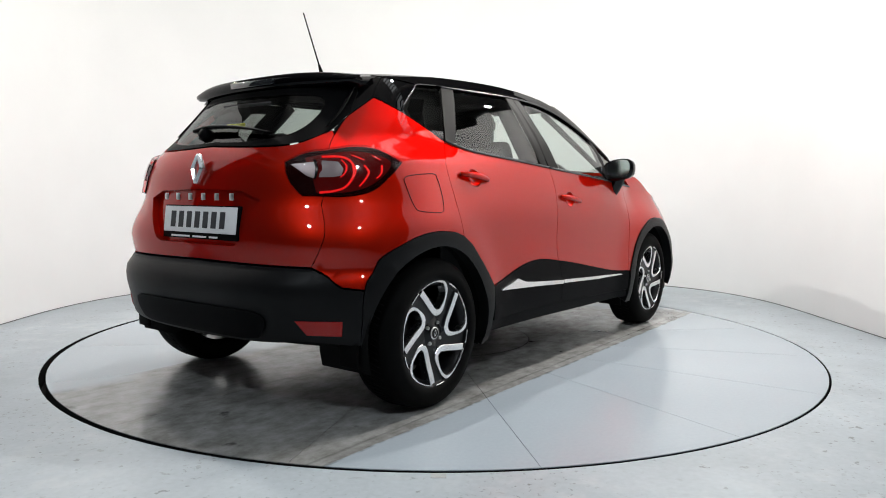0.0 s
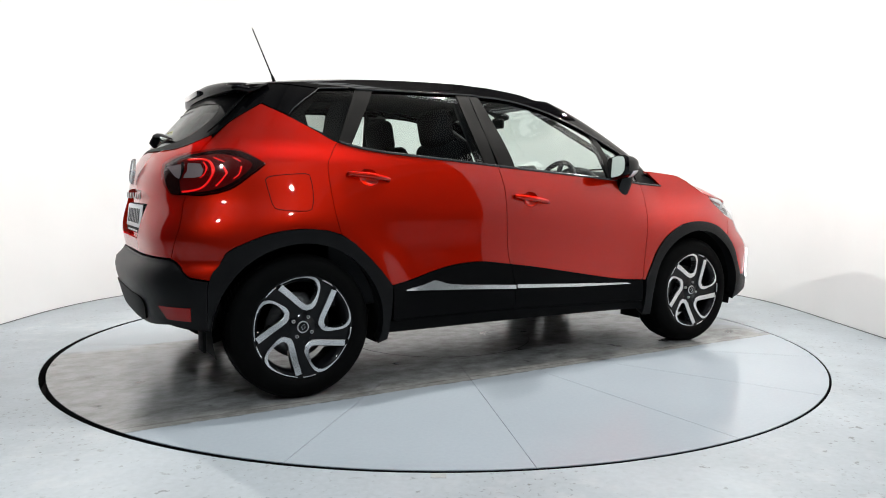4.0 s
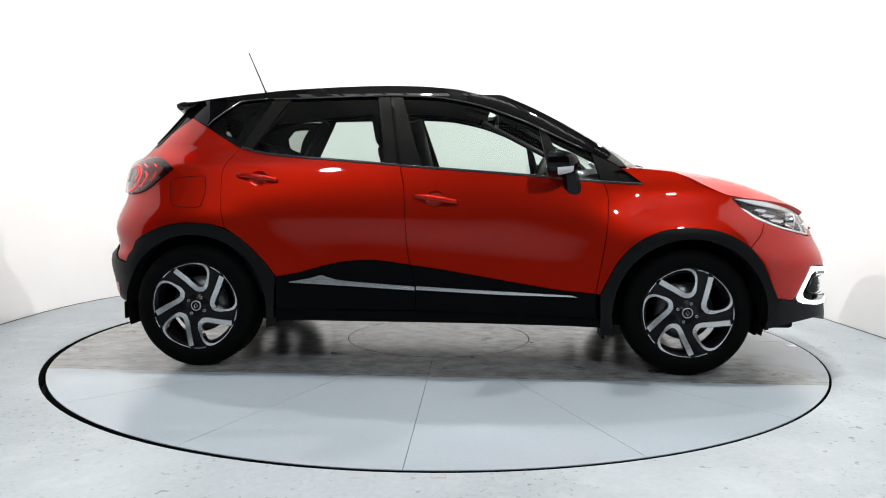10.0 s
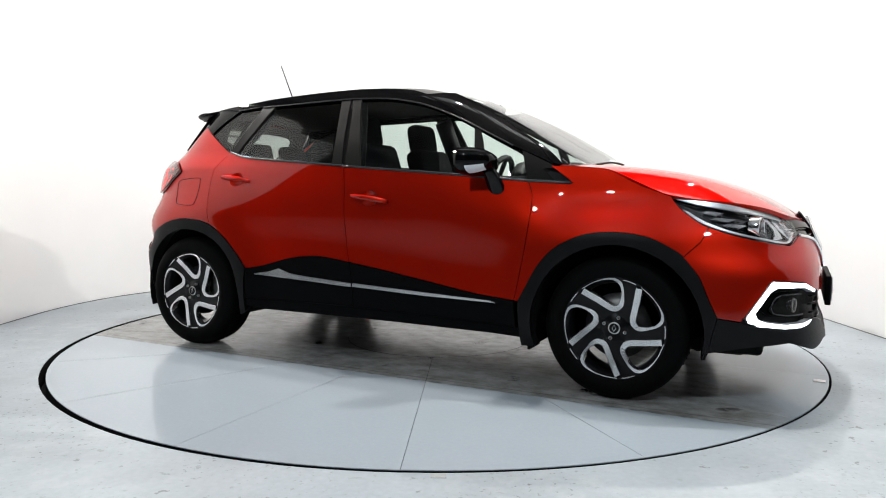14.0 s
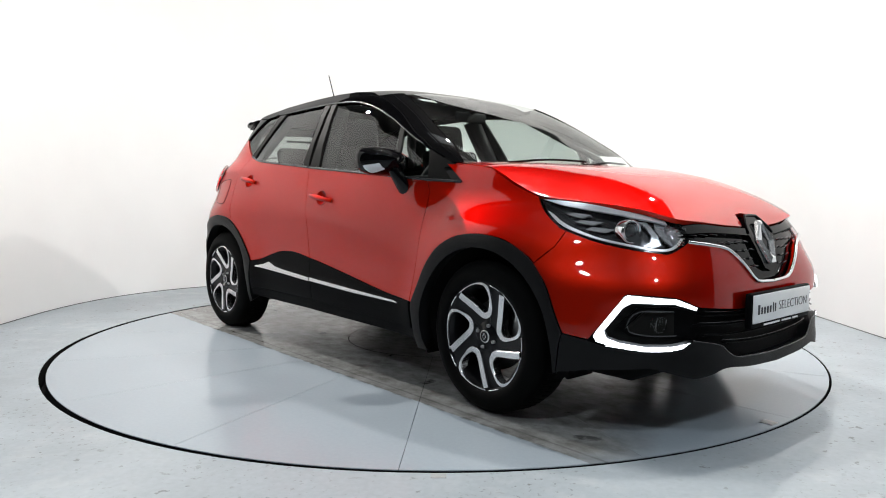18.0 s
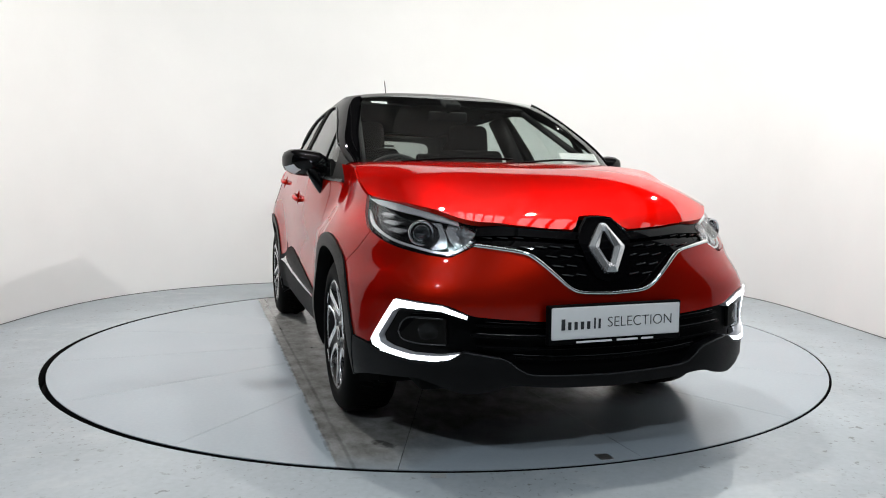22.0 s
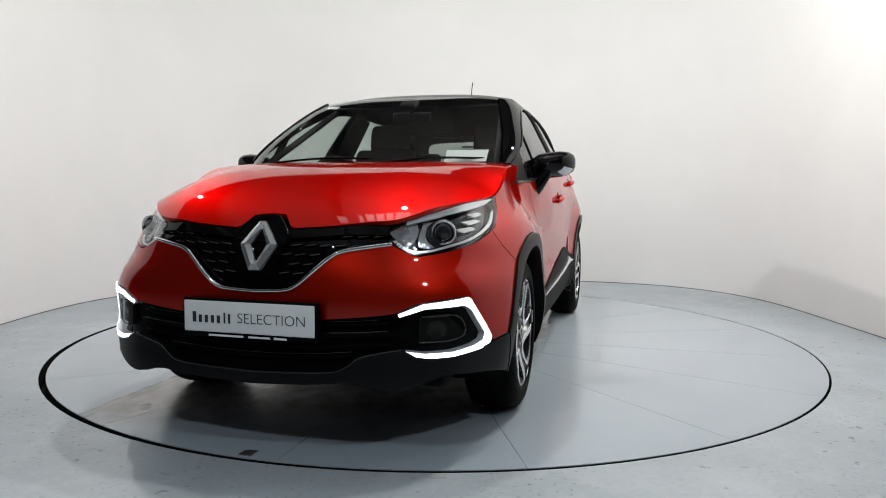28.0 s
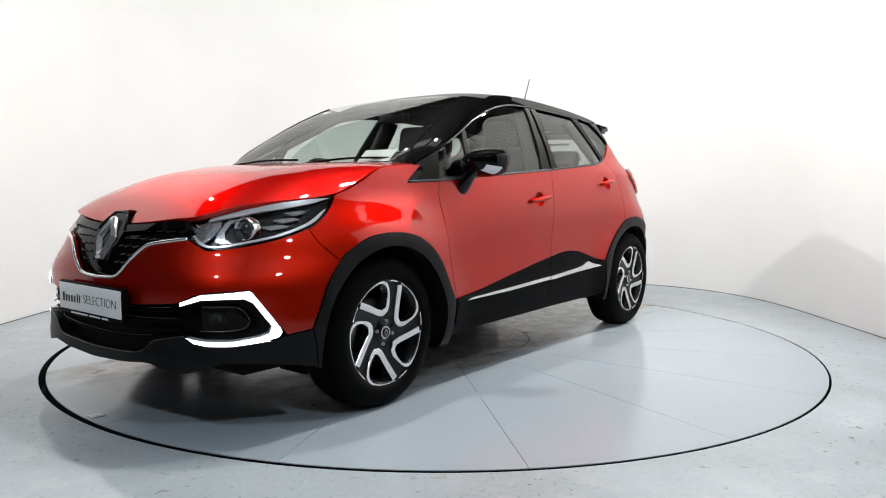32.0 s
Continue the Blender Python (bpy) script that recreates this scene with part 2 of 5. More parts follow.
SCREEN = pchip((1.0, 1.24), (1.08, 1.13), (1.142, 1.035), (1.24, .875), (1.348, .685), (1.469, .425), (1.525, .265), (1.575, .05))
NFRONT = pchip((.1, 3.5), (.57, 3.9), (.72, 3.0), (.82, 2.9), (.94, 2.85), (1.2, 2.85))
NREAR = pchip((.1, 3.7), (.58, 3.8), (.72, 4.0), (.93, 3.1), (1.07, 3.2), (1.25, 3.0), (1.5, 3.0))
FX, RX, GX, LEN, NG = 1.1, -1.1, -.1, 1.9, 7.4


def mixed(a, b, t):
    return a + (b - a) * t


def soft(a, b, x):
    t = min(1, max(0, (x - a) / (b - a)))
    return t * t * (3 - 2 * t)


def half_width(x, z):
    p = mixed(PLAN_LOW(x), PLAN_MID(x), soft(.70, .98, z))
    w = SIDE(z) * mixed(p, PLAN_TOP(x), soft(1.07, 1.2, z))
    for cx in (1.303, -1.303):
        r = math.hypot(x - cx, z - .33)
        w += .026 * math.exp(-((r - .42) / .13) ** 2) * (1 - soft(.80, 1.0, z)) * soft(.1, .3, z)
    w += .022 * math.exp(-((x + 1.25) / .5) ** 2 - ((z - .88) / .14) ** 2)
    w -= .004 * math.exp(-((x - .0) / .75) ** 4 - ((z - .66 + .10 * x) / .10) ** 2)
    return w


def skin(u, z, upper=False):
    """A point of the car's skin: u runs round it from the tail's middle over one side to the nose's middle, and on round."""
    top, end = FX + LEN, RX - LEN
    if u > top:
        x, y, z = skin(2 * top - u, z, upper)
        return x, -y, z
    if u < end:
        x, y, z = skin(2 * end - u, z, upper)
        return x, -y, z
    f0, nose, n = (GX, SCREEN(z), NG) if upper else (FX, NOSE(z), NFRONT(z))
    if u > f0:
        b = (u - f0) / (top - f0) * math.pi / 2
        c, s = max(0, math.cos(b)), math.sin(b)
        r = (c ** n + s ** n) ** (-1 / n)
        x, k = f0 + (nose - f0) * s * r, c * r
    elif u < RX:
        b, n = (RX - u) / LEN * math.pi / 2, NREAR(z)
        c, s = max(0, math.cos(b)), math.sin(b)
        r = (c ** n + s ** n) ** (-1 / n)
        x, k = RX + (TAIL(z) - RX) * s * r, c * r
    else:
        x, k = u, 1
    return x, -half_width(x, z) * k, z


def by_side(x, z, upper=False):
    """u where the skin's near side stands at length x."""
    def angle(s, n):
        s = min(1, max(0, s))
        return math.atan2(s, (1 - s ** n) ** (1 / n)) / (math.pi / 2)
    f0, nose, n = (GX, SCREEN(z), NG) if upper else (FX, NOSE(z), NFRONT(z))
    if x > f0:
        return f0 + angle((x - f0) / (nose - f0), n) * (FX + LEN - f0)
    if x < RX:
        return RX - angle((RX - x) / (RX - TAIL(z)), NREAR(z)) * LEN
    return x


def by_end(y, z, rear=False, upper=False):
    """u where the skin's end (nose, screen or tail) stands y to the car's right of the middle."""
    a, b = (RX, RX - LEN) if rear else ((GX if upper else FX), FX + LEN)
    for _ in range(30):
        m = (a + b) / 2
        if -skin(m, z, upper)[1] > y:
            a = m
        else:
            b = m
    return (a + b) / 2


def hood_top(x, y):
    """Height of the bonnet."""
    return HOOD(x) - HOOD_DROP(x) * (abs(y) / .75) ** 4.8


HOOD = pchip((.95, 1.105), (1.05, 1.10), (1.3, 1.085), (1.46, 1.064), (1.58, 1.041), (1.71, 1.003), (1.88, .936), (2.0, .867), (2.1, .79))
HOOD_DROP = pchip((1.0, .02), (1.22, .028), (1.3, .048), (1.4, .083), (1.525, .115), (2.0, .13))
ROOF = pchip((-1.75, 1.43), (-1.55, 1.467), (-1.31, 1.508), (-1.08, 1.536), (-.75, 1.563), (-.29, 1.577), (.04, 1.561), (.2, 1.530), (.45, 1.45))


def roof_top(x, y):
    """Height of the roof."""
    return ROOF(x) - .050 * (abs(y) / .6) ** 3

# ---- mesh helpers ----
def part(name, bm, mat, parent=None, label="", smooth=True):
    me = bpy.data.meshes.new(name)
    bm.to_mesh(me)
    bm.free()
    me.materials.append(mat)
    if smooth:
        me.polygons.foreach_set("use_smooth", [True] * len(me.polygons))
    ob = new(name, me)
    if parent:
        ob.parent = parent
    return tagged(ob, label)


def from_lists(verts, faces):
    bm = bmesh.new()
    vs = [bm.verts.new(v) for v in verts]
    for f in faces:
        try:
            bm.faces.new([vs[i] for i in f])
        except ValueError:
            pass
    return bm


def box(x0, y0, z0, x1, y1, z1, bevel=0.0, seg=2):
    bm = bmesh.new()
    bmesh.ops.create_cube(bm, size=1, matrix=Matrix.Translation(((x0 + x1) / 2, (y0 + y1) / 2, (z0 + z1) / 2)) @ Matrix.Diagonal((x1 - x0, y1 - y0, z1 - z0, 1)))
    if bevel:
        bmesh.ops.bevel(bm, geom=bm.edges[:], offset=bevel, segments=seg, affect="EDGES", profile=.5)
    return bm


def merge(*bms):
    out = bms[0]
    for b in bms[1:]:
        me = bpy.data.meshes.new("tmp")
        b.to_mesh(me)
        b.free()
        out.from_mesh(me)
        bpy.data.meshes.remove(me)
    return out


def moved(bm, m):
    bmesh.ops.transform(bm, matrix=m, verts=bm.verts)
    if m.to_3x3().determinant() < 0:
        bmesh.ops.reverse_faces(bm, faces=bm.faces)
    return bm


MIRROR = Matrix.Diagonal((1, -1, 1, 1))


def lathe(profile, seg=48, axis="Y"):
    """Turns (radius, offset) points round the axis."""
    verts, faces = [], []
    n = len(profile)
    for i in range(seg):
        a = 2 * math.pi * i / seg
        for r, o in profile:
            verts.append((r * math.cos(a), o, r * math.sin(a)) if axis == "Y" else (r * math.cos(a), r * math.sin(a), o))
    for i in range(seg):
        j = (i + 1) % seg
        for k in range(n - 1):
            faces.append((i * n + k, i * n + k + 1, j * n + k + 1, j * n + k))
    bm = from_lists(verts, faces)
    bmesh.ops.remove_doubles(bm, verts=bm.verts, dist=1e-5)
    bmesh.ops.recalc_face_normals(bm, faces=bm.faces)
    return bm


def tube(points, radius, closed=False, sides=8, flat=1.0, up=(0, 0, 1)):
    """A bar along points; radius a number or a function of the way 0..1."""
    pts = [Vector(p) for p in points]
    n = len(pts)
    verts, faces = [], []
    for i, p in enumerate(pts):
        a = pts[i - 1] if (i > 0 or closed) else p
        b = pts[(i + 1) % n] if (i < n - 1 or closed) else p
        t = (b - a).normalized()
        s = t.cross(Vector(up))
        s = s.normalized() if s.length > 1e-4 else t.cross(Vector((1, 0, 0))).normalized()
        w = s.cross(t)
        r = radius(i / max(1, n - 1)) if callable(radius) else radius
        for k in range(sides):
            c = 2 * math.pi * (k + .5) / sides
            verts.append(p + s * (r * math.cos(c)) + w * (r * flat * math.sin(c)))
    for i in range(n if closed else n - 1):
        j = (i + 1) % n
        for k in range(sides):
            l = (k + 1) % sides
            faces.append((i * sides + k, i * sides + l, j * sides + l, j * sides + k))
    if not closed:
        faces.append(tuple(range(sides)))
        faces.append(tuple((n - 1) * sides + k for k in reversed(range(sides))))
    bm = from_lists(verts, faces)
    bmesh.ops.recalc_face_normals(bm, faces=bm.faces)
    return bm


def spline(pts, step=.02):
    """A smooth line through points of any dimension, its pieces about step long."""
    out = []
    n = len(pts)
    for i in range(n - 1):
        p0, p1, p2, p3 = pts[max(0, i - 1)], pts[i], pts[i + 1], pts[min(n - 1, i + 2)]
        k = max(1, int(math.dist(p1, p2) / step))
        for j in range(k):
            t = j / k
            out.append(tuple(.5 * (2 * b + (c - a) * t + (2 * a - 5 * b + 4 * c - d) * t * t + (3 * b - a - 3 * c + d) * t ** 3)
                             for a, b, c, d in zip(p0, p1, p2, p3)))
    out.append(tuple(pts[-1]))
    return out


def line(pts, step=.02):
    """A straight-edged line, its pieces about step long."""
    out = []
    for a, b in zip(pts, pts[1:]):
        k = max(1, int(math.dist(a, b) / step))
        out += [tuple(p + (q - p) * j / k for p, q in zip(a, b)) for j in range(k)]
    return out + [tuple(pts[-1])]


def loop(*runs):
    """Joins runs of points end to end into one closed outline."""
    out = []
    for r in runs:
        for p in r:
            if not out or math.dist(p, out[-1]) > .004:
                out.append(p)
    while math.dist(out[0], out[-1]) < .004:
        out.pop()
    return out


def shrunk(poly, by):
    """An outline drawn inwards by a width."""
    turn = 1 if sum(p[0] * q[1] - q[0] * p[1] for p, q in zip(poly, poly[1:] + poly[:1])) > 0 else -1
    out = []
    for o, p, q in zip(poly[-1:] + poly[:-1], poly, poly[1:] + poly[:1]):
        a, b = (Vector(p) - Vector(o)).normalized(), (Vector(q) - Vector(p)).normalized()
        n = Vector((-a.y - b.y, a.x + b.x)) * turn
        n = n.normalized() if n.length > .3 else Vector((-b.y, b.x)) * turn
        out.append((p[0] + n.x * by, p[1] + n.y * by))
    return out


def area(poly):
    return sum(a[0] * b[1] - b[0] * a[1] for a, b in zip(poly, poly[1:] + poly[:1])) / 2


def shrunk(poly, d):
    """The outline moved inwards by d."""
    if area(poly) < 0:
        poly = poly[::-1]
    out = []
    n = len(poly)
    for i in range(n):
        a, p, b = Vector(poly[i - 1]), Vector(poly[i]), Vector(poly[(i + 1) % n])
        t1, t2 = (p - a).normalized(), (b - p).normalized()
        n1, n2 = Vector((-t1.y, t1.x)), Vector((-t2.y, t2.x))
        m = n1 + n2
        m = m.normalized() if m.length > .2 else n1
        out.append(tuple(p + m * d / max(.5, m.dot(n1))))
    return out


def inside(pts, poly):
    """Which of the points (an array) lie inside the outline."""
    q = np.array(poly)
    x, y = pts[:, 0], pts[:, 1]
    c = np.zeros(len(pts), bool)
    for (x1, y1), (x2, y2) in zip(q, np.roll(q, -1, 0)):
        if y1 != y2:
            c ^= ((y1 > y) != (y2 > y)) & (x < (x2 - x1) * (y - y1) / (y2 - y1) + x1)
    return c


def clearance(pts, poly):
    q = np.array(poly)
    d = np.full(len(pts), 9.0)
    for a, b in zip(q, np.roll(q, -1, 0)):
        ab = b - a
        t = np.clip(((pts - a) @ ab) / max(1e-12, ab @ ab), 0, 1)
        d = np.minimum(d, np.linalg.norm(pts - a - t[:, None] * ab, axis=1))
    return d


from mathutils.geometry import delaunay_2d_cdt


def sheet(surface, outline, holes=(), inset=.0018, depth=.014, lift=0.0, step=.035, flip=False):
    """A curved panel with a turned-in rim: the outline and its holes lie in the surface's own two coordinates."""
    outer = shrunk(outline, inset) if inset else (outline if area(outline) > 0 else outline[::-1])
    rings = [outer] + [shrunk(h, -inset) if inset else h for h in holes]
    lo, hi = np.min(outer, axis=0), np.max(outer, axis=0)
    gx, gy = np.meshgrid(np.arange(lo[0] + step / 2, hi[0], step), np.arange(lo[1] + step / 2, hi[1], step))
    gx[::2] += step / 3
    grid = np.stack([gx.ravel(), gy.ravel()], -1)
    if len(grid):
        keep = inside(grid, outer)
        for h in rings[1:]:
            keep &= ~inside(grid, h)
        grid = grid[keep]
        for r in rings:
            grid = grid[clearance(grid, r) > step * .4] if len(grid) else grid
    coords, edges = [], []
    for r in rings:
        k = len(coords)
        coords += [Vector(p) for p in r]
        edges += [(k + i, k + (i + 1) % len(r)) for i in range(len(r))]
    coords += [Vector(p) for p in grid]
    vs, _, fs, *_ = delaunay_2d_cdt(coords, edges, [], 0, 1e-7)
    uv = np.array([tuple(v) for v in vs])
    mid = np.array([uv[list(f)].mean(0) for f in fs])
    ok = inside(mid, outer)
    for h in rings[1:]:
        ok &= ~inside(mid, h)
    tris = [list(f) for f, o in zip(fs, ok) if o]
    e = .002
    pos, nor = [], []
    for u, v in uv:
        p = Vector(surface(u, v))
        du = Vector(surface(u + e, v)) - Vector(surface(u - e, v))
        dv = Vector(surface(u, v + e)) - Vector(surface(u, v - e))
        n = du.cross(dv).normalized()
        if flip:
            n = -n
        pos.append(p + n * lift)
        nor.append(n)
    verts, normals, faces = list(pos), list(nor), []
    count = {}
    for f in tris:
        a, b, c = (pos[i] for i in f)
        if (b - a).cross(c - a).dot(nor[f[0]]) < 0:
            f.reverse()
        faces.append(f)
        for i in range(3):
            count[(f[i], f[(i + 1) % 3])] = 1
    if depth:
        top, foot = {}, {}
        for (i, j) in [k for k in count if (k[1], k[0]) not in count]:
            for k in (i, j):
                if k not in top:
                    top[k] = len(verts)
                    verts.append(pos[k])
                    foot[k] = len(verts)
                    verts.append(pos[k] - nor[k] * depth)
                    normals += [None, None]
            faces.append([top[j], top[i], foot[i], foot[j]])
    return verts, faces, normals


def panel(name, surface, outline, mat, parent, label="", both=True, flip=False, **more):
    """One panel of the car, and its mirror twin on the other side where it has one."""
    verts, faces, normals = sheet(surface, outline, flip=flip, **more)
    made = []
    for side in ((1, -1) if both else (1,)):
        me = bpy.data.meshes.new(name)
        me.from_pydata([(v[0], v[1] * side, v[2]) for v in verts], [], faces if side > 0 else [f[::-1] for f in faces])
        me.materials.append(mat)
        me.polygons.foreach_set("use_smooth", [True] * len(me.polygons))
        me.update()
        own = [tuple(v.normal) for v in me.vertices]
        me.normals_split_custom_set_from_vertices([(n[0], n[1] * side, n[2]) if n else o for n, o in zip(normals, own)])
        owner = parent[0 if side > 0 else 1] if isinstance(parent, (list, tuple)) else parent
        ob = new(name, me)
        ob.parent = owner
        tagged(ob, label)
        made.append(ob)
    return made


def twin(name, bm, mat, parent, label="", smooth=True):
    """A part on the car's right and its mirror image on the left."""
    other = moved(bm.copy(), MIRROR)
    owners = parent if isinstance(parent, (list, tuple)) else (parent, parent)
    return [part(name, bm, mat, owners[0], label, smooth), part(name, other, mat, owners[1], label, smooth)]


def low(u, z):
    return skin(u, z)


def high(u, z):
    return skin(u, z, True)


def bonnet_at(x, y):
    return x, y, hood_top(x, y)


def roof_at(x, y):
    return x, y, roof_top(x, y)


def S(*pts):
    """(x, z) points of the side, below the windows, in the skin's coordinates."""
    return [(by_side(x, z), z) for x, z in pts]


def G(*pts):
    """The same beside the windows."""
    return [(by_side(x, z, True), z) for x, z in pts]


def F(*pts):
    """(y, z) points of the nose."""
    return [(by_end(y, z), z) for y, z in pts]


def W(*pts):
    """(y, z) points of the windscreen."""
    return [(by_end(y, z, False, True), z) for y, z in pts]


def R(*pts):
    """(y, z) points of the tail."""
    return [(by_end(y, z, True), z) for y, z in pts]


def across(run, middle):
    """A run of points up to the car's middle, carried on over to the other side."""
    return run + [(2 * middle - u, z) for u, z in run[::-1]]


NOSE_U, TAIL_U = FX + LEN, RX - LEN


def at(u, z, lift=0.0, surface=low):
    """The point lift outside the skin."""
    e = .003
    p = Vector(surface(u, z))
    n = (Vector(surface(u + e, z)) - Vector(surface(u - e, z))).cross(Vector(surface(u, z + e)) - Vector(surface(u, z - e))).normalized()
    return p + n * lift

# ---- the studio ----
RING = 2.268


def wall_line(n=64, off=0.0):
    """The studio wall's plan: two straight sides and a rounded back, turned a little out of square."""
    cx, cy, a, b, e, turn = -.07, .6, 3.02 + off, 2.4 + off, 2.8, .07
    pts = [(cx - a, -1.3), (cx - a, 0)]
    for i in range(n + 1):
        t = math.pi * (1 - i / n)
        c, s = math.cos(t), math.sin(t)
        r = (abs(c) ** e + abs(s) ** e) ** (-1 / e)
        pts.append((cx + a * c * r, cy + b * s * r + turn * (cx + a * c * r)))
    return pts + [(cx + a, 0), (cx + a, -2.3)]


def studio():
    inner, outer = wall_line(), wall_line(off=.15)
    n = len(inner)
    verts = [(x, y, z) for x, y in inner for z in (0, 3.5)] + [(x, y, z) for x, y in outer for z in (0, 3.5)]
    faces = []
    for i in range(n - 1):
        a, b, c, d = 2 * i, 2 * i + 2, 2 * n + 2 * i, 2 * n + 2 * i + 2
        faces += [(a, a + 1, b + 1, b), (c, d, d + 1, c + 1), (a + 1, c + 1, d + 1, b + 1)]
    faces += [(0, 2 * n, 2 * n + 1, 1), (2 * n - 2, 2 * n - 1, 4 * n - 1, 4 * n - 2)]
    bm = from_lists(verts, faces)
    bmesh.ops.recalc_face_normals(bm, faces=bm.faces)
    tagged(part("wall_studio", bm, WALL), "smooth white curved studio wall round the turntable", "wall", kind="structure")
    joint = wall_line(off=-.004)
    verts = [(x, y, z) for x, y in joint for z in (.0005, .007)]
    tagged(part("trim_wall_joint", from_lists(verts, [(2 * i, 2 * i + 1, 2 * i + 3, 2 * i + 2) for i in range(len(joint) - 1)]), JOINT), "thin grey dirt joint between wall and floor", "joint", kind="structure")
    # floor with the turntable's round opening
    k = 128
    verts, faces = [], []
    for i in range(k):
        a = 2 * math.pi * i / k
        c, s = math.cos(a), math.sin(a)
        m = 1 / max(abs(c), abs(s))
        for r in (RING + .023, 3.0):
            verts.append((r * c - .012, r * s, 0))
        verts.append((9 * m * c, 9 * m * s - 2, 0))
        verts.append(((RING + .023) * c - .012, (RING + .023) * s, -.10))
    for i in range(k):
        j = (i + 1) % k
        for q, p in ((0, 1), (1, 2), (3, 0)):
            faces.append((4 * i + q, 4 * i + p, 4 * j + p, 4 * j + q))
    tagged(part("floor", from_lists(verts, faces), FLOOR, smooth=False), "grey painted concrete floor with dirt and scuffs", "floor", kind="structure")
    tagged(part("turntable_pit", lathe([(0, -.10), (RING + .06, -.10)], 96, "Z"), GAP), "dark pit under the turntable", "pit", kind="structure")
    tagged(part("floor_patch", box(-.025, -2.335, 0, .028, -2.296, .002, .001, 1), PATCH, smooth=False), "small pale grey filler patch in the floor", "floor patch", kind="structure")
    # near-black sheet over the pit's concrete side paints the shade in the gap
    tagged(part("pit_shade_sheet", moved(lathe([(RING + .0215, -.002), (RING + .0215, -.099)], 128, "Z"), pose(-.012, 0, 0)), GAP), "dark sheet for the shade inside the turntable gap", "pit", kind="structure")
    # the hall round it
    for name, b in (("wall_hall_back", (-9.2, -11.2, 0, 9.2, -11, 6.2)), ("wall_hall_left", (-9.2, -11, 0, -9, 7, 6.2)),
                    ("wall_hall_right", (9, -11, 0, 9.2, 7, 6.2)), ("wall_hall_front", (-9.2, 7, 0, 9.2, 7.2, 6.2))):
        tagged(part(name, box(*b), DARK, smooth=False), "plain dim hall wall", "wall", kind="structure")
    # ceiling with an opening for the rooflight
    x0, x1, y0, y1 = -2.2, 6.2, -.55, .25
    roof = merge(box(-9.2, -11.2, 6, 9.2, y0, 6.1), box(-9.2, y1, 6, 9.2, 7.2, 6.1), box(-9.2, y0, 6, x0, y1, 6.1), box(x1, y0, 6, 9.2, y1, 6.1))
    for k in range(9):
        roof = merge(roof, box(-7.2 + 1.8 * k - .09, -11, 5.72, -7.2 + 1.8 * k + .09, 7, 6))
    tagged(part("ceiling", roof, CEIL, smooth=False), "grey hall ceiling with steel beams", "ceiling", kind="structure")
    light = tagged(part("rooflight", box(x0, y0, 6.12, x1, y1, 6.14), SKYLIGHT, smooth=False), "long bright daylight strip in the ceiling", "rooflight", kind="structure")
    for k in range(29):
        x = x0 + (x1 - x0) * k / 28
        part("glazing_bar", box(x - .02, y0, 6.05, x + .02, y1, 6.11), GAP, light, smooth=False)


def turntable():
    base = tagged(new("turntable"), "round blue-grey painted turntable with a worn drive strip, darkened for the car's shade", "turntable")
    base.empty_display_size = .3
    n = 16
    w = .0012
    for k in range(n):
        a0, a1 = radians(1 + 22.5 * k), radians(1 + 22.5 * (k + 1))
        verts = []
        m = 10
        for r in (.594, .9, 1.3, 1.8, RING):
            for i in range(m + 1):
                a = a0 + (a1 - a0) * i / m
                d = w / r * (1 - 2 * i / m)
                verts.append((r * math.cos(a + d), r * math.sin(a + d), 0))
        faces = [(q * (m + 1) + i, (q + 1) * (m + 1) + i, (q + 1) * (m + 1) + i + 1, q * (m + 1) + i + 1) for q in range(4) for i in range(m)]
        bm = from_lists(verts, faces)
        ex = bmesh.ops.extrude_face_region(bm, geom=bm.faces[:])
        bmesh.ops.translate(bm, vec=(0, 0, -.03), verts=[v for v in ex["geom"] if isinstance(v, bmesh.types.BMVert)])
        bmesh.ops.recalc_face_normals(bm, faces=bm.faces)
        part("plate", bm, DISC, base, smooth=False)
    part("hub_plate", from_lists([(0, 0, 0)] + [(.588 * math.cos(a), .588 * math.sin(a), 0) for a in [2 * math.pi * i / 64 for i in range(64)]], [(0, i + 1, (i + 1) % 64 + 1) for i in range(64)]), DISC, base, smooth=False)
    part("rim_band", lathe([(RING + .0015, -.0025), (RING + .0015, -.09)], 128, "Z"), GAP, base)
    part("latch_plate", moved(box(-.028, -.026, 0, .028, .026, .003, .001, 1), pose(2.222, -.093, 0, 0, 0, -2)), STEEL, base, "small steel latch plate", smooth=False)
    part("substructure", lathe([(0, -.03), (RING - .004, -.03), (RING - .004, -.08), (0, -.08)], 96, "Z"), GAP, base)
    return base

# ---- the car ----
FA = ((.846, .426), (.887, .506), (.945, .609), (1.032, .697), (1.149, .755), (1.298, .774), (1.451, .755), (1.574, .695), (1.659, .603), (1.707, .499), (1.745, .417))
RA = ((-.857, .497), (-.915, .572), (-1.002, .661), (-1.089, .730), (-1.193, .772), (-1.316, .781), (-1.431, .768), (-1.538, .733), (-1.643, .671), (-1.704, .561))
DOOR_FRONT = ((.862, 1.006), (.884, .95), (.888, .887), (.881, .77), (.860, .623), (.825, .430))
B_GAP = ((-.201, 1.088), (-.177, .967), (-.167, .775), (-.154, .626), (-.140, .566))
DOOR_REAR = ((-1.081, 1.184), (-1.129, 1.122), (-1.157, 1.07), (-1.157, .957), (-1.146, .839), (-1.124, .752))
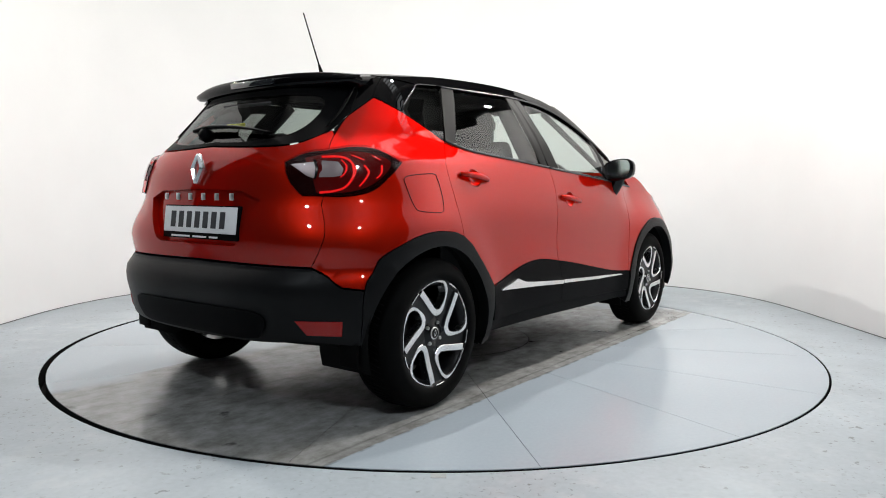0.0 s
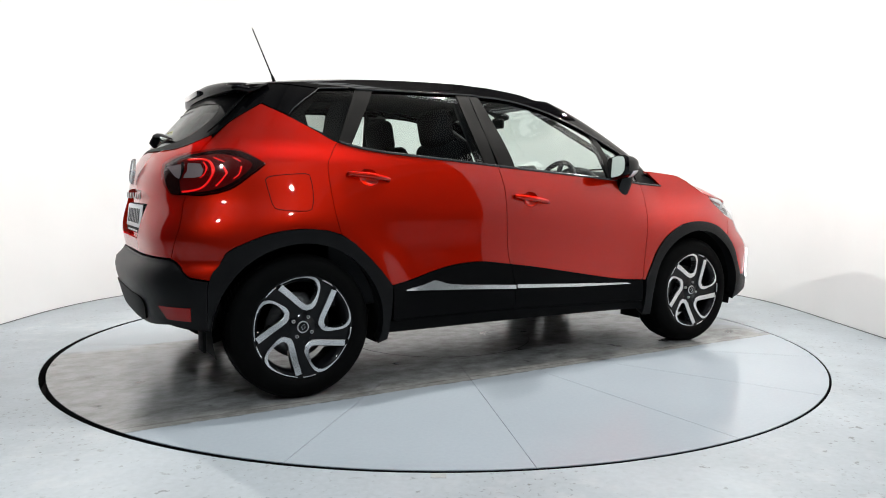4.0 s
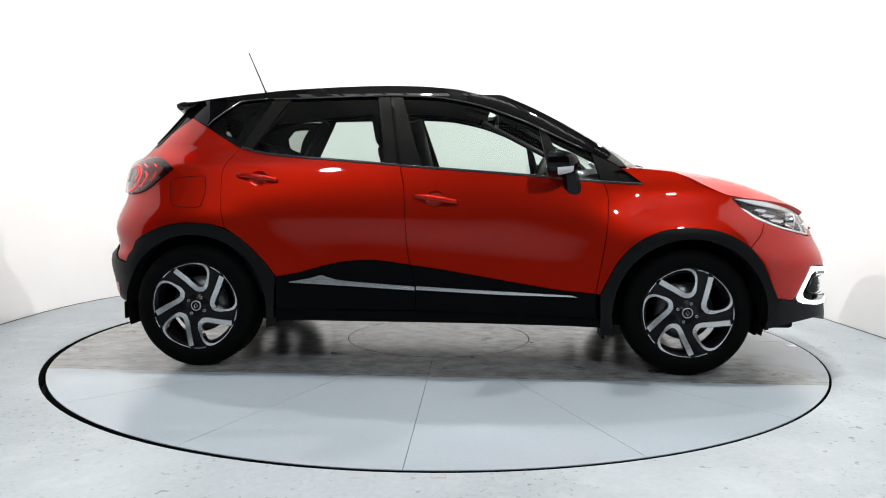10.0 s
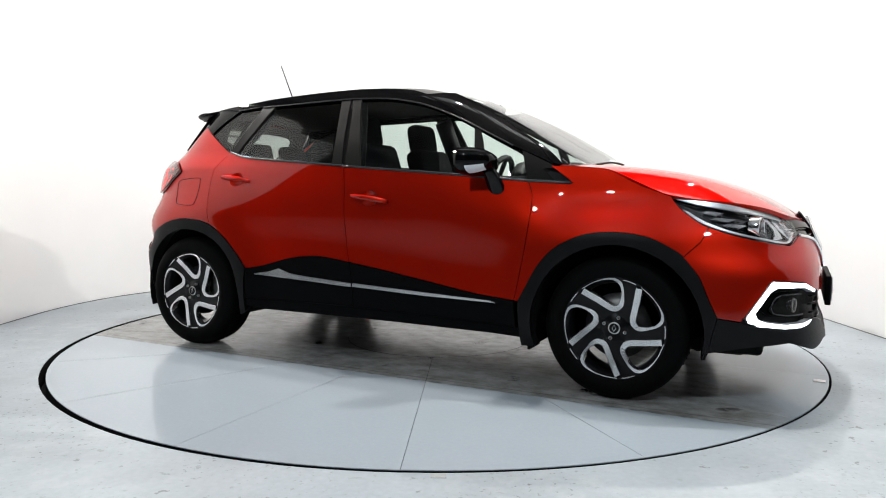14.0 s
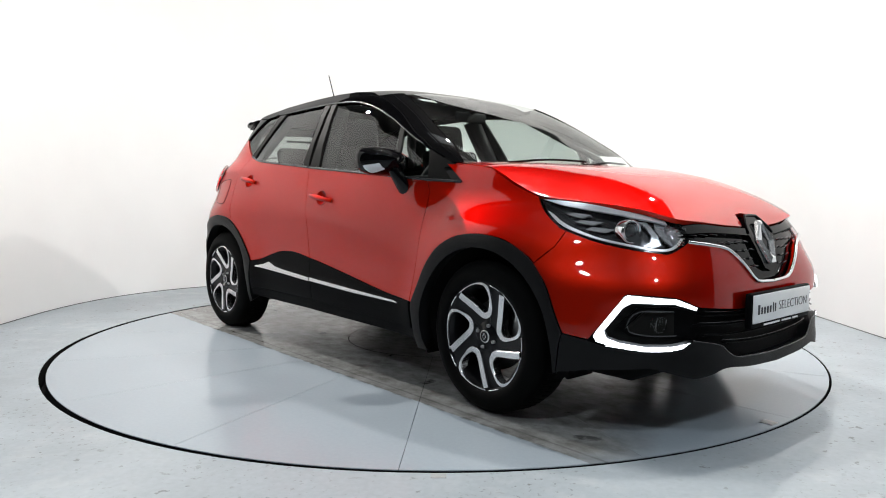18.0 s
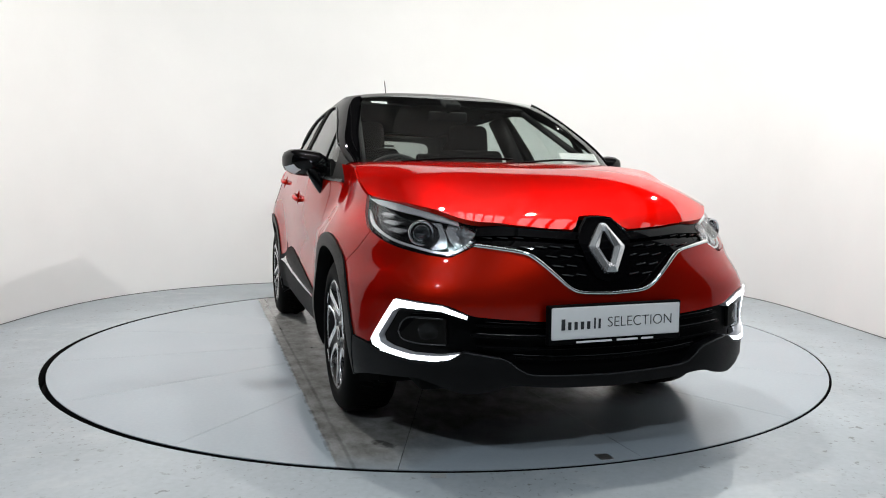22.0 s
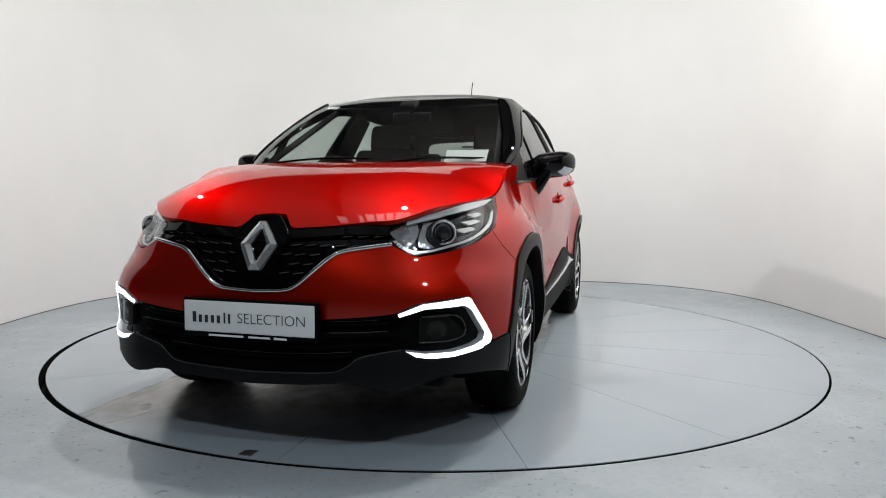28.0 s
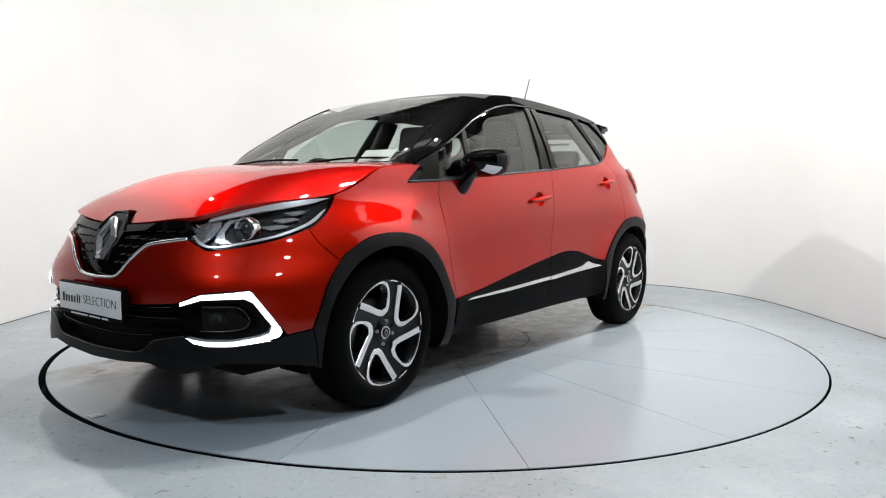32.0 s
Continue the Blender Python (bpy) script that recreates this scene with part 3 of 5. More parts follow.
CLAD_F = ((-.140, .566), (.033, .542), (.33, .493), (.627, .445), (.825, .430))
CLAD_R = ((-.857, .497), (-.742, .518), (-.593, .559), (-.473, .582), (-.324, .588), (-.140, .566))
DLO = ((-.932, 1.461), (-.838, 1.463), (-.587, 1.470), (-.274, 1.477), (-.15, 1.472), (.037, 1.457), (.221, 1.416), (.402, 1.350), (.522, 1.296), (.758, 1.181), (.942, 1.097), (1.075, 1.0))
HOOD_LINE = ((1.10, 1.074), (1.222, 1.060), (1.27, 1.045), (1.352, 1.004), (1.425, .972), (1.525, .937))
LAMP_LOW = ((1.525, .935), (1.585, .868), (1.663, .813), (1.805, .768), (1.929, .740))
RED_TOP = ((-1.081, 1.184), (-1.19, 1.242), (-1.30, 1.305), (-1.405, 1.362))
RED_BACK = ((-1.405, 1.362), (-1.471, 1.320), (-1.556, 1.261), (-1.628, 1.19))
GATE = ((-1.760, .931), (-1.773, .90), (-1.808, .772), (-1.832, .650))
GRILLE_LOW = ((.0, .593), (.118, .600), (.167, .619), (.216, .661), (.277, .714), (.318, .737), (.40, .752), (.483, .763))
GRILLE_TOP = ((.0, .862), (.05, .859), (.085, .824), (.10, .811), (.25, .820), (.373, .833), (.456, .835))
INTAKE_TOP = ((.0, .492), (.236, .500), (.374, .511), (.507, .525))
INTAKE_LOW = ((.0, .306), (.219, .314), (.317, .323), (.366, .348), (.406, .377), (.543, .405))


def run(conv, pts, step=.02):
    return spline(conv(*pts), step)


def build_body(car):
    arc = lambda cx, r, a0, a1, n=24: S(*[(cx + r * math.cos(radians(a0 + (a1 - a0) * i / n)), .325 + r * math.sin(radians(a0 + (a1 - a0) * i / n))) for i in range(n + 1)])
    # front wings
    wing = loop(run(S, DOOR_FRONT[::-1]), line(S((.862, 1.006), (1.075, .998))), line(S((1.075, .998), (1.0, 1.052), (.960, 1.082), (1.10, 1.074))),
                run(S, HOOD_LINE), run(S, LAMP_LOW[:3]), line(S((1.663, .813), (1.69, .803), (1.665, .74), (1.60, .675))), run(S, FA[::-1][3:]))
    panel("front_wing", low, wing, RED, car)
    # doors
    def cup(xm, zm):
        return loop(spline([(xm + .050 * math.cos(a), zm + .040 * math.sin(a)) for a in [2 * math.pi * k / 20 for k in range(21)]], .015))

    def dish(xm, zm):
        return lambda u, z: tuple(at(u, z, -.022 * max(0, 1 - ((u - xm) / .050) ** 2 - ((z - zm) / .040) ** 2) ** .8))
    front_doors = panel("front_door", low, loop(run(S, DOOR_FRONT[::-1]), line(S((.862, 1.006), (.626, 1.026), (-.142, 1.084), (-.201, 1.088))), run(S, B_GAP), run(S, CLAD_F)), RED, car, holes=[cup(-.010, .914)])
    rear_doors = panel("rear_door", low, loop(run(S, B_GAP[::-1]), run(S, ((-.201, 1.088), (-.5, 1.112), (-.864, 1.141), (-.99, 1.161), (-1.081, 1.184))), run(S, DOOR_REAR),
                       run(S, ((-1.124, .752), (-1.089, .730), (-1.002, .661), (-.915, .572), (-.857, .497))), run(S, CLAD_R)), RED, car, holes=[cup(-.958, 1.017)])
    for owner, xm, zm in ((front_doors, -.010, .914), (rear_doors, -.958, 1.017)):
        panel("handle_cup", dish(xm, zm), cup(xm, zm), RED, owner, depth=0, inset=0, step=.012)
    panel("door_cladding", low, loop(run(S, CLAD_F[::-1]), line(S((-.140, .566), (-.112, .435), (-.112, .325))), line(S((-.112, .325), (.835, .300), (.825, .430)))), PLASTIC, front_doors, lift=.006, depth=.02)
    panel("door_cladding", low, loop(run(S, CLAD_R), line(S((-.140, .566), (-.112, .435), (-.112, .325), (-.855, .325), (-.857, .497)))), PLASTIC, rear_doors, lift=.006, depth=.02)
    panel("sill", low, loop(line(S((-.87, .322), (-.11, .322), (.84, .297), (.86, .246), (-.87, .272), (-.87, .322)))), PLASTIC, car, depth=.03, lift=-.004)
    panel("chrome_trim", low, loop(line(S((-.786, .471), (-.683, .488), (-.614, .508), (-.533, .484), (-.444, .475), (-.116, .454), (-.116, .434), (-.444, .451), (-.786, .465)))), BADGE, rear_doors, "bright chrome trim", lift=.017, depth=.012, inset=0)
    panel("chrome_trim", low, loop(line(S((-.107, .456), (.33, .435), (.70, .419), (.735, .410), (.33, .418), (-.107, .437)))), BADGE, front_doors, "bright chrome trim", lift=.016, depth=.012, inset=0)
    # wheel-arch cladding
    panel("arch_trim", low, loop(line(S((.855, .21), (.846, .426))), run(S, FA), line(S((1.745, .417), (1.705, .255))), arc(1.303, .392, -11, 197)), BUMPER, car, lift=.008, depth=.06)
    panel("arch_trim", low, loop(run(S, RA), line(S((-1.704, .561), (-1.712, .40), (-1.70, .33))), arc(-1.303, .392, 180, -16), line(S((-.926, .217), (-.875, .235), (-.857, .497)))), BUMPER, car, lift=.008, depth=.06)
    # rear quarters
    lamp_top = ((-1.443, 1.070), (-1.463, 1.084), (-1.532, 1.124), (-1.612, 1.131), (-1.70, 1.116))
    lamp_low = ((-1.443, 1.070), (-1.505, 1.022), (-1.60, .955), (-1.696, .930), (-1.760, .931))
    quarter = loop(run(S, RED_TOP), run(S, RED_BACK), line(S((-1.628, 1.19), (-1.70, 1.116))), run(S, lamp_top[::-1]), run(S, lamp_low), run(S, GATE),
                   line(S((-1.832, .650), (-1.802, .612), (-1.776, .574), (-1.704, .561))), run(S, RA[::-1][:6]), line(S((-1.193, .772), (-1.124, .752))), run(S, DOOR_REAR[::-1]))
    panel("rear_quarter_panel", low, quarter, RED, car)
    flap = spline(S((-1.452, 1.0), (-1.443, .944), (-1.430, .885), (-1.40, .868), (-1.28, .862), (-1.255, .885), (-1.245, .95), (-1.25, 1.01), (-1.27, 1.03), (-1.42, 1.018), (-1.452, 1.0)), .015)
    part("fuel_flap_gap", tube([at(u, z, .0004) for u, z in flap], .0018, True, 6), GAP, car)
    # bonnet
    edge = [(x, -skin(by_side(x, z), z)[1] - .004) for x, z in HOOD_LINE]
    right = [(1.09, .0), (1.085, .3), (1.07, .55), (1.04, .67), (1.0, .735)]
    def nose_edge(y, z):
        a, b = 1.8, 2.12
        for _ in range(30):
            c = (a + b) / 2
            a, b = (c, b) if hood_top(c, y) > z else (a, c)
        return a, y
    front = [(1.633, .728), (1.78, .665), (1.90, .588), nose_edge(.495, .851), nose_edge(.373, .838), nose_edge(.25, .824), nose_edge(.115, .815), nose_edge(.094, .826), nose_edge(.055, .862), nose_edge(0, .866)]
    half = spline(right, .03) + line([(1.0, .735), edge[0], edge[1]], .02)[1:] + spline(edge[1:], .02)[1:] + spline([edge[-1]] + front[:7], .02)[1:] + front[7:]
    panel("bonnet", bonnet_at, loop([(x, -y) for x, y in half], [(x, y) for x, y in half[::-1]]), RED, car, both=False, depth=.02)
    part("cowl_panel", from_lists([(1.20 - .14 * (abs(y) / .7) ** 2 + dx, y, z) for y in [k * .074 - .74 for k in range(21)] for dx, z in ((.02, 1.082), (-.13, 1.066))],
                                  [(2 * i, 2 * i + 1, 2 * i + 3, 2 * i + 2) for i in range(20)]), PLASTIC, car)
    # front bumper
    bumper_r = loop(run(S, FA[7:]), line(S((1.745, .417), (1.836, .402))), line(S((1.836, .402), (1.945, .572))), run(F, ((.737, .578), (.609, .565), (.529, .532))), run(F, INTAKE_TOP[::-1]))
    top_r = loop(run(F, GRILLE_LOW), line(F((.483, .763), (.505, .751), (.556, .726))), run(S, ((2.01, .722), (1.929, .736), (1.805, .765), (1.69, .803))), line(S((1.69, .803), (1.665, .74), (1.60, .675), (1.574, .695))))
    ring = bumper_r + [(2 * NOSE_U - u, z) for u, z in bumper_r[::-1]] + [(2 * NOSE_U - u, z) for u, z in top_r[::-1]] + top_r
    bumper = panel("front_bumper", low, loop(ring), RED, car, both=False)[0]
    # grille, intake and their bars
    g_r = loop(line(F(*GRILLE_TOP)), line(F((.456, .835), (.462, .815), (.478, .781), (.505, .751), (.483, .763))), run(F, GRILLE_LOW[::-1]))
    grille = panel("grille", low, loop(g_r[::-1], [(2 * NOSE_U - u, z) for u, z in g_r]), BLACK, car, "gloss black honeycomb grille", both=False, lift=-.022, depth=.03)[0]
    band = loop(line(F(*GRILLE_TOP[3:])), line(F((.456, .835), (.474, .797), (.40, .800))), line(F((.40, .800), (.33, .800), (.107, .783))))
    panel("grille_band", low, band, BLACK, (grille, grille), "smooth gloss black band", lift=-.004, depth=.02, inset=0)
    arch = line(F(*GRILLE_TOP[:4])) + line(F((.10, .811), (.106, .775), (.085, .705), (.05, .650), (.0, .632)))[1:]
    panel("emblem_housing", low, loop(arch, [(2 * NOSE_U - u, z) for u, z in arch[::-1]]), BLACK, grille, "gloss black emblem housing", both=False, lift=-.004, depth=.02, inset=0, step=.02)
    rim = line(F(*GRILLE_TOP[:3])) + line(F((.085, .824), (.108, .790)))[1:]
    part("housing_rim", tube([at(u, z, -.003) for u, z in across(rim[::-1][:-1], NOSE_U)], .0055, sides=8), BLACK, grille)
    part("grille_chrome", tube([at(u, z, .004) for u, z in across(run(F, GRILLE_LOW[::-1], .015), NOSE_U)], .0075, sides=8), CHROME, grille, "chrome strip")
    for side in (1, -1):
        for row in range(6):
            z = .625 + .034 * row
            reach = (.14, .19, .235, .27, .40, .45)[row]
            y = .012 + .02 * (row % 2)
            while y + .03 < reach:
                if not (y < .075 and z > .60):
                    part("grille_cell", tube([(p.x, p.y * side, p.z) for p in (at(by_end(y + .04 * i / 4, z + .006 * i / 4), z + .006 * i / 4, -.014) for i in range(5))], .0032, sides=6), TRIM, grille)
                y += .055
    i_r = loop(run(F, INTAKE_TOP), line(F((.507, .525), (.54, .522), (.62, .532), (.715, .525))), line(F((.715, .525), (.765, .45), (.735, .415), (.614, .408), (.543, .405))), run(F, INTAKE_LOW[::-1]))
    intake = panel("lower_intake", low, loop(i_r, [(2 * NOSE_U - u, z) for u, z in i_r[::-1]]), PLASTIC, bumper, "black slatted lower intake", both=False, lift=-.04, depth=.03)[0]
    for z, reach in ((.475, .50), (.44, .52), (.40, .50), (.36, .36)):
        half_bar = [(by_end(reach * (1 - i / 14), z + .02 * (1 - i / 14) ** 2), z + .02 * (1 - i / 14) ** 2) for i in range(15)]
        part("slat", tube([at(u, v, -.022) for u, v in across(half_bar[:-1], NOSE_U)], .007, sides=6, flat=.6), PLASTIC, bumper)
    # added satin line that stands for the highlight along the lip's upper edge
    lip_line = across(run(F, INTAKE_LOW[::-1], .015)[:-1], NOSE_U)
    part("intake_highlight", tube([at(u, z, .004) for u, z in lip_line], .0028, sides=6), TRIM, bumper, "added satin line for the highlight on the lower intake's edge")
    # thin gloss lines added as the highlights on the slats
    for z, reach in ((.487, .47), (.448, .50), (.372, .37)):
        half_bar = [(by_end(reach * (1 - i / 14), z + .02 * (1 - i / 14) ** 2), z + .02 * (1 - i / 14) ** 2) for i in range(15)]
        part("slat_highlight", tube([at(u, v, -.014) for u, v in across(half_bar[:-1], NOSE_U)], .0018, sides=5), TRIM, bumper)
    # daytime lights round the fog lamps
    drl = loop(line(F((.529, .530), (.609, .563), (.737, .577))), spline(S((1.945, .571), (1.905, .507), (1.868, .447), (1.853, .418), (1.862, .398), (1.90, .388)), .012), line(F((.782, .384), (.70, .369), (.629, .369), (.585, .378), (.554, .400))),
               line(F((.554, .400), (.614, .390), (.70, .389), (.758, .402))), line(F((.758, .402), (.779, .415), (.784, .440), (.747, .530), (.728, .547), (.615, .543), (.533, .516))))
    panel("light_bezel", low, drl, HOUSING, (bumper, bumper), "clear grey rim of the daytime light", lift=.006, depth=.03, step=.02, inset=0)
    panel("daytime_light", low, shrunk(drl, .0020), DRL, (bumper, bumper), "lit white daytime running light", lift=.0095, depth=.01, step=.02, inset=0)
    pocket_r = spline(F((.60, .425), (.69, .425), (.735, .438), (.742, .46), (.715, .512), (.61, .515)), .015)
    twin("bezel_edge", tube([at(u, z, -.012) for u, z in pocket_r], .003, sides=6), TRIM, (bumper, bumper))
    fog = loop(line(F((.60, .512), (.70, .512), (.745, .45), (.73, .425), (.60, .422))))
    panel("fog_bezel", low, fog, PILLAR, (bumper, bumper), "gloss black fog lamp bezel", lift=-.025, depth=.02, step=.02)
    lamp_at = at(by_end(.655, .468), .468, -.014)
    fogbm = moved(lathe([(0, -.004), (.022, -.002), (.030, .004), (.034, .0), (.034, -.02)], 24, "Z"), look(lamp_at, lamp_at - Vector((1, -.35, 0))))
    twin("fog_lamp", fogbm, LENS, (bumper, bumper), "round clear fog lamp")
    # lower lip
    lip_r = loop(line(S((1.705, .255), (1.745, .417), (1.836, .400))), line(F((.782, .382), (.70, .367), (.629, .367), (.585, .376), (.554, .398), (.543, .403))), run(F, INTAKE_LOW[::-1]))
    lip_b = loop(run(F, ((.0, .262), (.22, .272), (.38, .286), (.46, .270), (.54, .262), (.62, .285))), run(S, ((2.02, .305), (1.84, .285), (1.70, .258))))
    panel("bumper_lip", low, loop(lip_r, [(2 * NOSE_U - u, z) for u, z in lip_r[::-1]], [(2 * NOSE_U - u, z) for u, z in lip_b[::-1]], lip_b), BUMPER, bumper, "matte black lower lip", both=False, lift=.006, depth=.05)
    # windscreen, pillars, roof
    def rail(x):
        a, b = 1.40, 1.56
        for _ in range(30):
            m = (a + b) / 2
            y = skin(by_side(x, m, True), m, True)[1]
            if roof_top(x, y) > m:
                a = m
            else:
                b = m
        return a
    top_run = [(x, rail(x)) for x in (.20, .10, 0, -.15, -.3, -.6, -.9, -1.1, -1.25, -1.36)]
    scr_edge = ((.677, 1.088), (.655, 1.18), (.627, 1.28), (.572, 1.40), (.520, 1.485))
    top_edge = run(W, ((.520, 1.485), (.30, 1.512), (.0, 1.520)))
    side_edge = run(W, scr_edge)
    low_edge = run(W, ((.677, 1.088), (.35, 1.084), (.0, 1.082)))
    other = lambda pts: [(2 * NOSE_U - u, z) for u, z in pts]
    screen = panel("windscreen", high, loop(side_edge, top_edge, other(top_edge[::-1]), other(side_edge[::-1]), other(low_edge), low_edge[::-1]), GLASS, car, "tinted windscreen", both=False, depth=0, lift=-.004)[0]
    screen.visible_shadow = False
    pillar = loop(run(G, DLO), line(G((1.075, 1.0), (1.0, 1.052), (.955, 1.09))), line([G((.955, 1.09))[0], W((.682, 1.086))[0]]), run(W, ((.682, 1.086), (.660, 1.18), (.632, 1.28), (.577, 1.40), (.525, 1.487))),
                  line([W((.525, 1.487))[0], G((.20, rail(.20)))[0]]), run(G, top_run), line(G((-1.36, rail(-1.36)), (-1.125, 1.451))), line(G((-1.125, 1.451), (-.965, 1.465), (-.932, 1.461))))
    panel("roof_side", high, pillar, BLACK, car, "gloss black roof side and pillar", lift=.003, depth=.03)
    rim = [(x, -skin(by_side(x, z, True), z, True)[1] + .002) for x, z in top_run]
    half = [(.285, .0), (.28, .2), (.262, .38), (.215, .52)] + rim + [(-1.43, .50), (-1.50, .42), (-1.53, .2), (-1.53, .0)]
    half = spline(half, .03)
    panel("roof", roof_at, loop([(x, -y) for x, y in half], [(x, y) for x, y in half[::-1]]), BLACK, car, "gloss black roof", both=False, depth=.02)
    panel("headlining", roof_at, loop([(x, -y) for x, y in half], [(x, y) for x, y in half[::-1]]), LINING, car, "dark headlining", both=False, depth=0, lift=-.045)
    # black cover round the tailgate
    cover = loop(line(G((-1.30, 1.307), (-1.272, 1.337), (-1.213, 1.384), (-1.125, 1.449), (-1.36, rail(-1.36)))), line(R((.50, 1.44), (.535, 1.38), (.56, 1.28), (.552, 1.212))),
                 line([R((.552, 1.212))[0], S((-1.628, 1.192))[0]]), run(S, RED_BACK[::-1]), line(S((-1.405, 1.364), (-1.30, 1.307))))
    panel("pillar_cover", low, cover, BLACK, car, "gloss black rear pillar", lift=.001)
    # windows
    def pane(name, pts, mat, owner, label="", surf=high):
        made = panel(name, surf, loop(line(G(*pts))), mat, owner, label, depth=0, lift=-.006, inset=0)
        for m in made:
            m.visible_shadow = False
    pane("quarter_glass", ((-1.295, 1.308), (-1.268, 1.339), (-1.21, 1.386), (-1.125, 1.448), (-.968, 1.463), (-.938, 1.458), (-1.080, 1.192), (-1.19, 1.247)), PRIVACY, car, "dark rear quarter glass")
    quarter_out = loop(line(G((-1.66, 1.16), (-1.60, 1.222), (-1.50, 1.300), (-1.41, 1.372), (-1.30, 1.41), (-1.11, 1.468), (-.90, 1.47), (-1.03, 1.15), (-1.3, 1.14), (-1.66, 1.14))))
    quarter_in = loop(line(G((-1.202, 1.348), (-1.149, 1.405), (-1.045, 1.416), (-1.132, 1.254), (-1.198, 1.286))))
    panel("quarter_lining", high, quarter_out, GAP, car, holes=[quarter_in], lift=-.045, depth=0, inset=0)
    panel("door_lining", low, loop(line(S((1.06, .88), (1.06, 1.04), (.96, 1.06), (.86, 1.0), (.626, 1.020), (-.142, 1.078), (-.5, 1.106), (-.99, 1.155), (-1.08, 1.178), (-1.62, 1.15), (-1.62, .88)))), GREYPLASTIC, car, lift=-.022, depth=0, inset=0)
    panel("door_pillar", high, loop(line(G((-.934, 1.459), (-.836, 1.461), (-1.012, 1.176), (-1.078, 1.187)))), PILLAR, rear_doors, lift=.002)
    panel("door_pillar", high, loop(line(G((-.348, 1.474), (-.279, 1.474), (-.212, 1.091), (-.285, 1.099)))), PILLAR, rear_doors, lift=.002)
    panel("door_pillar", high, loop(line(G((-.266, 1.474), (-.208, 1.472), (-.090, 1.082), (-.197, 1.090)))), PILLAR, front_doors, lift=.002)
    panel("pillar_backing", high, loop(line(G((-.345, 1.468), (-.21, 1.466), (-.092, 1.088), (-.287, 1.10)))), GAP, car, lift=-.014, depth=0, inset=0)
    pane("door_glass", ((-.84, 1.462), (-.587, 1.469), (-.350, 1.472), (-.287, 1.099), (-.864, 1.143), (-.99, 1.163), (-1.010, 1.178)), GLASS, rear_doors, "tinted door window")
    pane("door_glass", ((-.209, 1.472), (-.15, 1.470), (.037, 1.455), (.221, 1.414), (.402, 1.348), (.54, 1.288), (.585, 1.032), (-.092, 1.083)), GLASS, front_doors, "tinted door window")
    panel("window_divider", high, loop(line(G((.530, 1.296), (.570, 1.276), (.617, 1.030), (.582, 1.033)))), PILLAR, front_doors, lift=.001)
    pane("corner_glass", ((.568, 1.276), (.758, 1.179), (.815, 1.155), (.853, 1.010), (.615, 1.030)), GLASS, front_doors, "small tinted corner window")
    panel("mirror_sail", high, loop(line(G((.805, 1.160), (.845, 1.141), (.942, 1.094), (1.070, .999), (.853, 1.008)))), PILLAR, front_doors, lift=.002)
    belt = S((-1.075, 1.186), (-.99, 1.163), (-.864, 1.143), (-.5, 1.114), (-.201, 1.090))
    twin("belt_strip", tube([at(u, z, .002) for u, z in spline(belt, .04)], .007, sides=6), TRIM, rear_doors)
    twin("belt_strip", tube([at(u, z, .002) for u, z in line(S((-.197, 1.089), (.626, 1.028), (.86, 1.008), (1.068, .998)), .04)], .007, sides=6), TRIM, front_doors)
    frame_line = spline(G(*DLO[:10]), .03)
    ring = line(G((-1.295, 1.309), (-1.268, 1.340), (-1.21, 1.387), (-1.125, 1.449), (-.968, 1.464)), .03)
    twin("window_surround", tube([at(u, z, .003, high) for u, z in ring], .004, sides=6), TRIM, car)
    twin("window_surround", tube([at(u, z, .004, high) for u, z in frame_line], .005, sides=6), TRIM, car)
    # tailgate
    gate_r = loop(run(R, ((.0, 1.143), (.304, 1.133), (.471, 1.145), (.552, 1.205))), line([R((.552, 1.205))[0], S((-1.632, 1.187))[0], S((-1.70, 1.116))[0]]),
                  run(R, ((.60, 1.114), (.539, 1.102), (.477, 1.066))), run(R, ((.477, 1.066), (.488, 1.033), (.52, .976), (.565, .932))), line([R((.565, .932))[0], S((-1.760, .931))[0]]),
                  run(S, GATE), run(R, ((.551, .652), (.187, .654), (.0, .656))))
    ring = gate_r + [(2 * TAIL_U - u, z) for u, z in gate_r[::-1]]
    rec_r = line(R((.0, .957), (.285, .948), (.385, .915), (.300, .740), (.270, .724), (.0, .722)))
    recess = loop(rec_r, [(2 * TAIL_U - u, z) for u, z in rec_r[::-1]])
    gate = panel("tailgate", low, loop(ring), RED, car, both=False, holes=[recess], depth=.03)[0]
    inner_r = run(R, ((.0, 1.135), (.30, 1.125), (.47, 1.137), (.55, 1.19)))
    lower_r = run(R, ((.55, .98), (.30, .97), (.0, .97)))
    panel("gate_lining", low, loop(inner_r, lower_r, [(2 * TAIL_U - u, z) for u, z in lower_r[::-1]], [(2 * TAIL_U - u, z) for u, z in inner_r[::-1]]), GREYPLASTIC, gate, both=False, lift=-.04, depth=0, inset=0)
    panel("plate_recess", low, shrunk(recess, -.012), RED, gate, both=False, lift=-.028, depth=0, inset=0)
    glass_r = loop(run(R, ((.0, 1.150), (.304, 1.140), (.471, 1.152), (.55, 1.21))), run(R, ((.55, 1.21), (.558, 1.28), (.533, 1.38), (.505, 1.43))), line(R((.505, 1.43), (.0, 1.46))))
    window = panel("rear_window", low, loop(glass_r, [(2 * TAIL_U - u, z) for u, z in glass_r[::-1]]), PRIVACY, gate, "dark tinted rear window", both=False, lift=-.004, depth=0)[0]
    window.visible_shadow = False
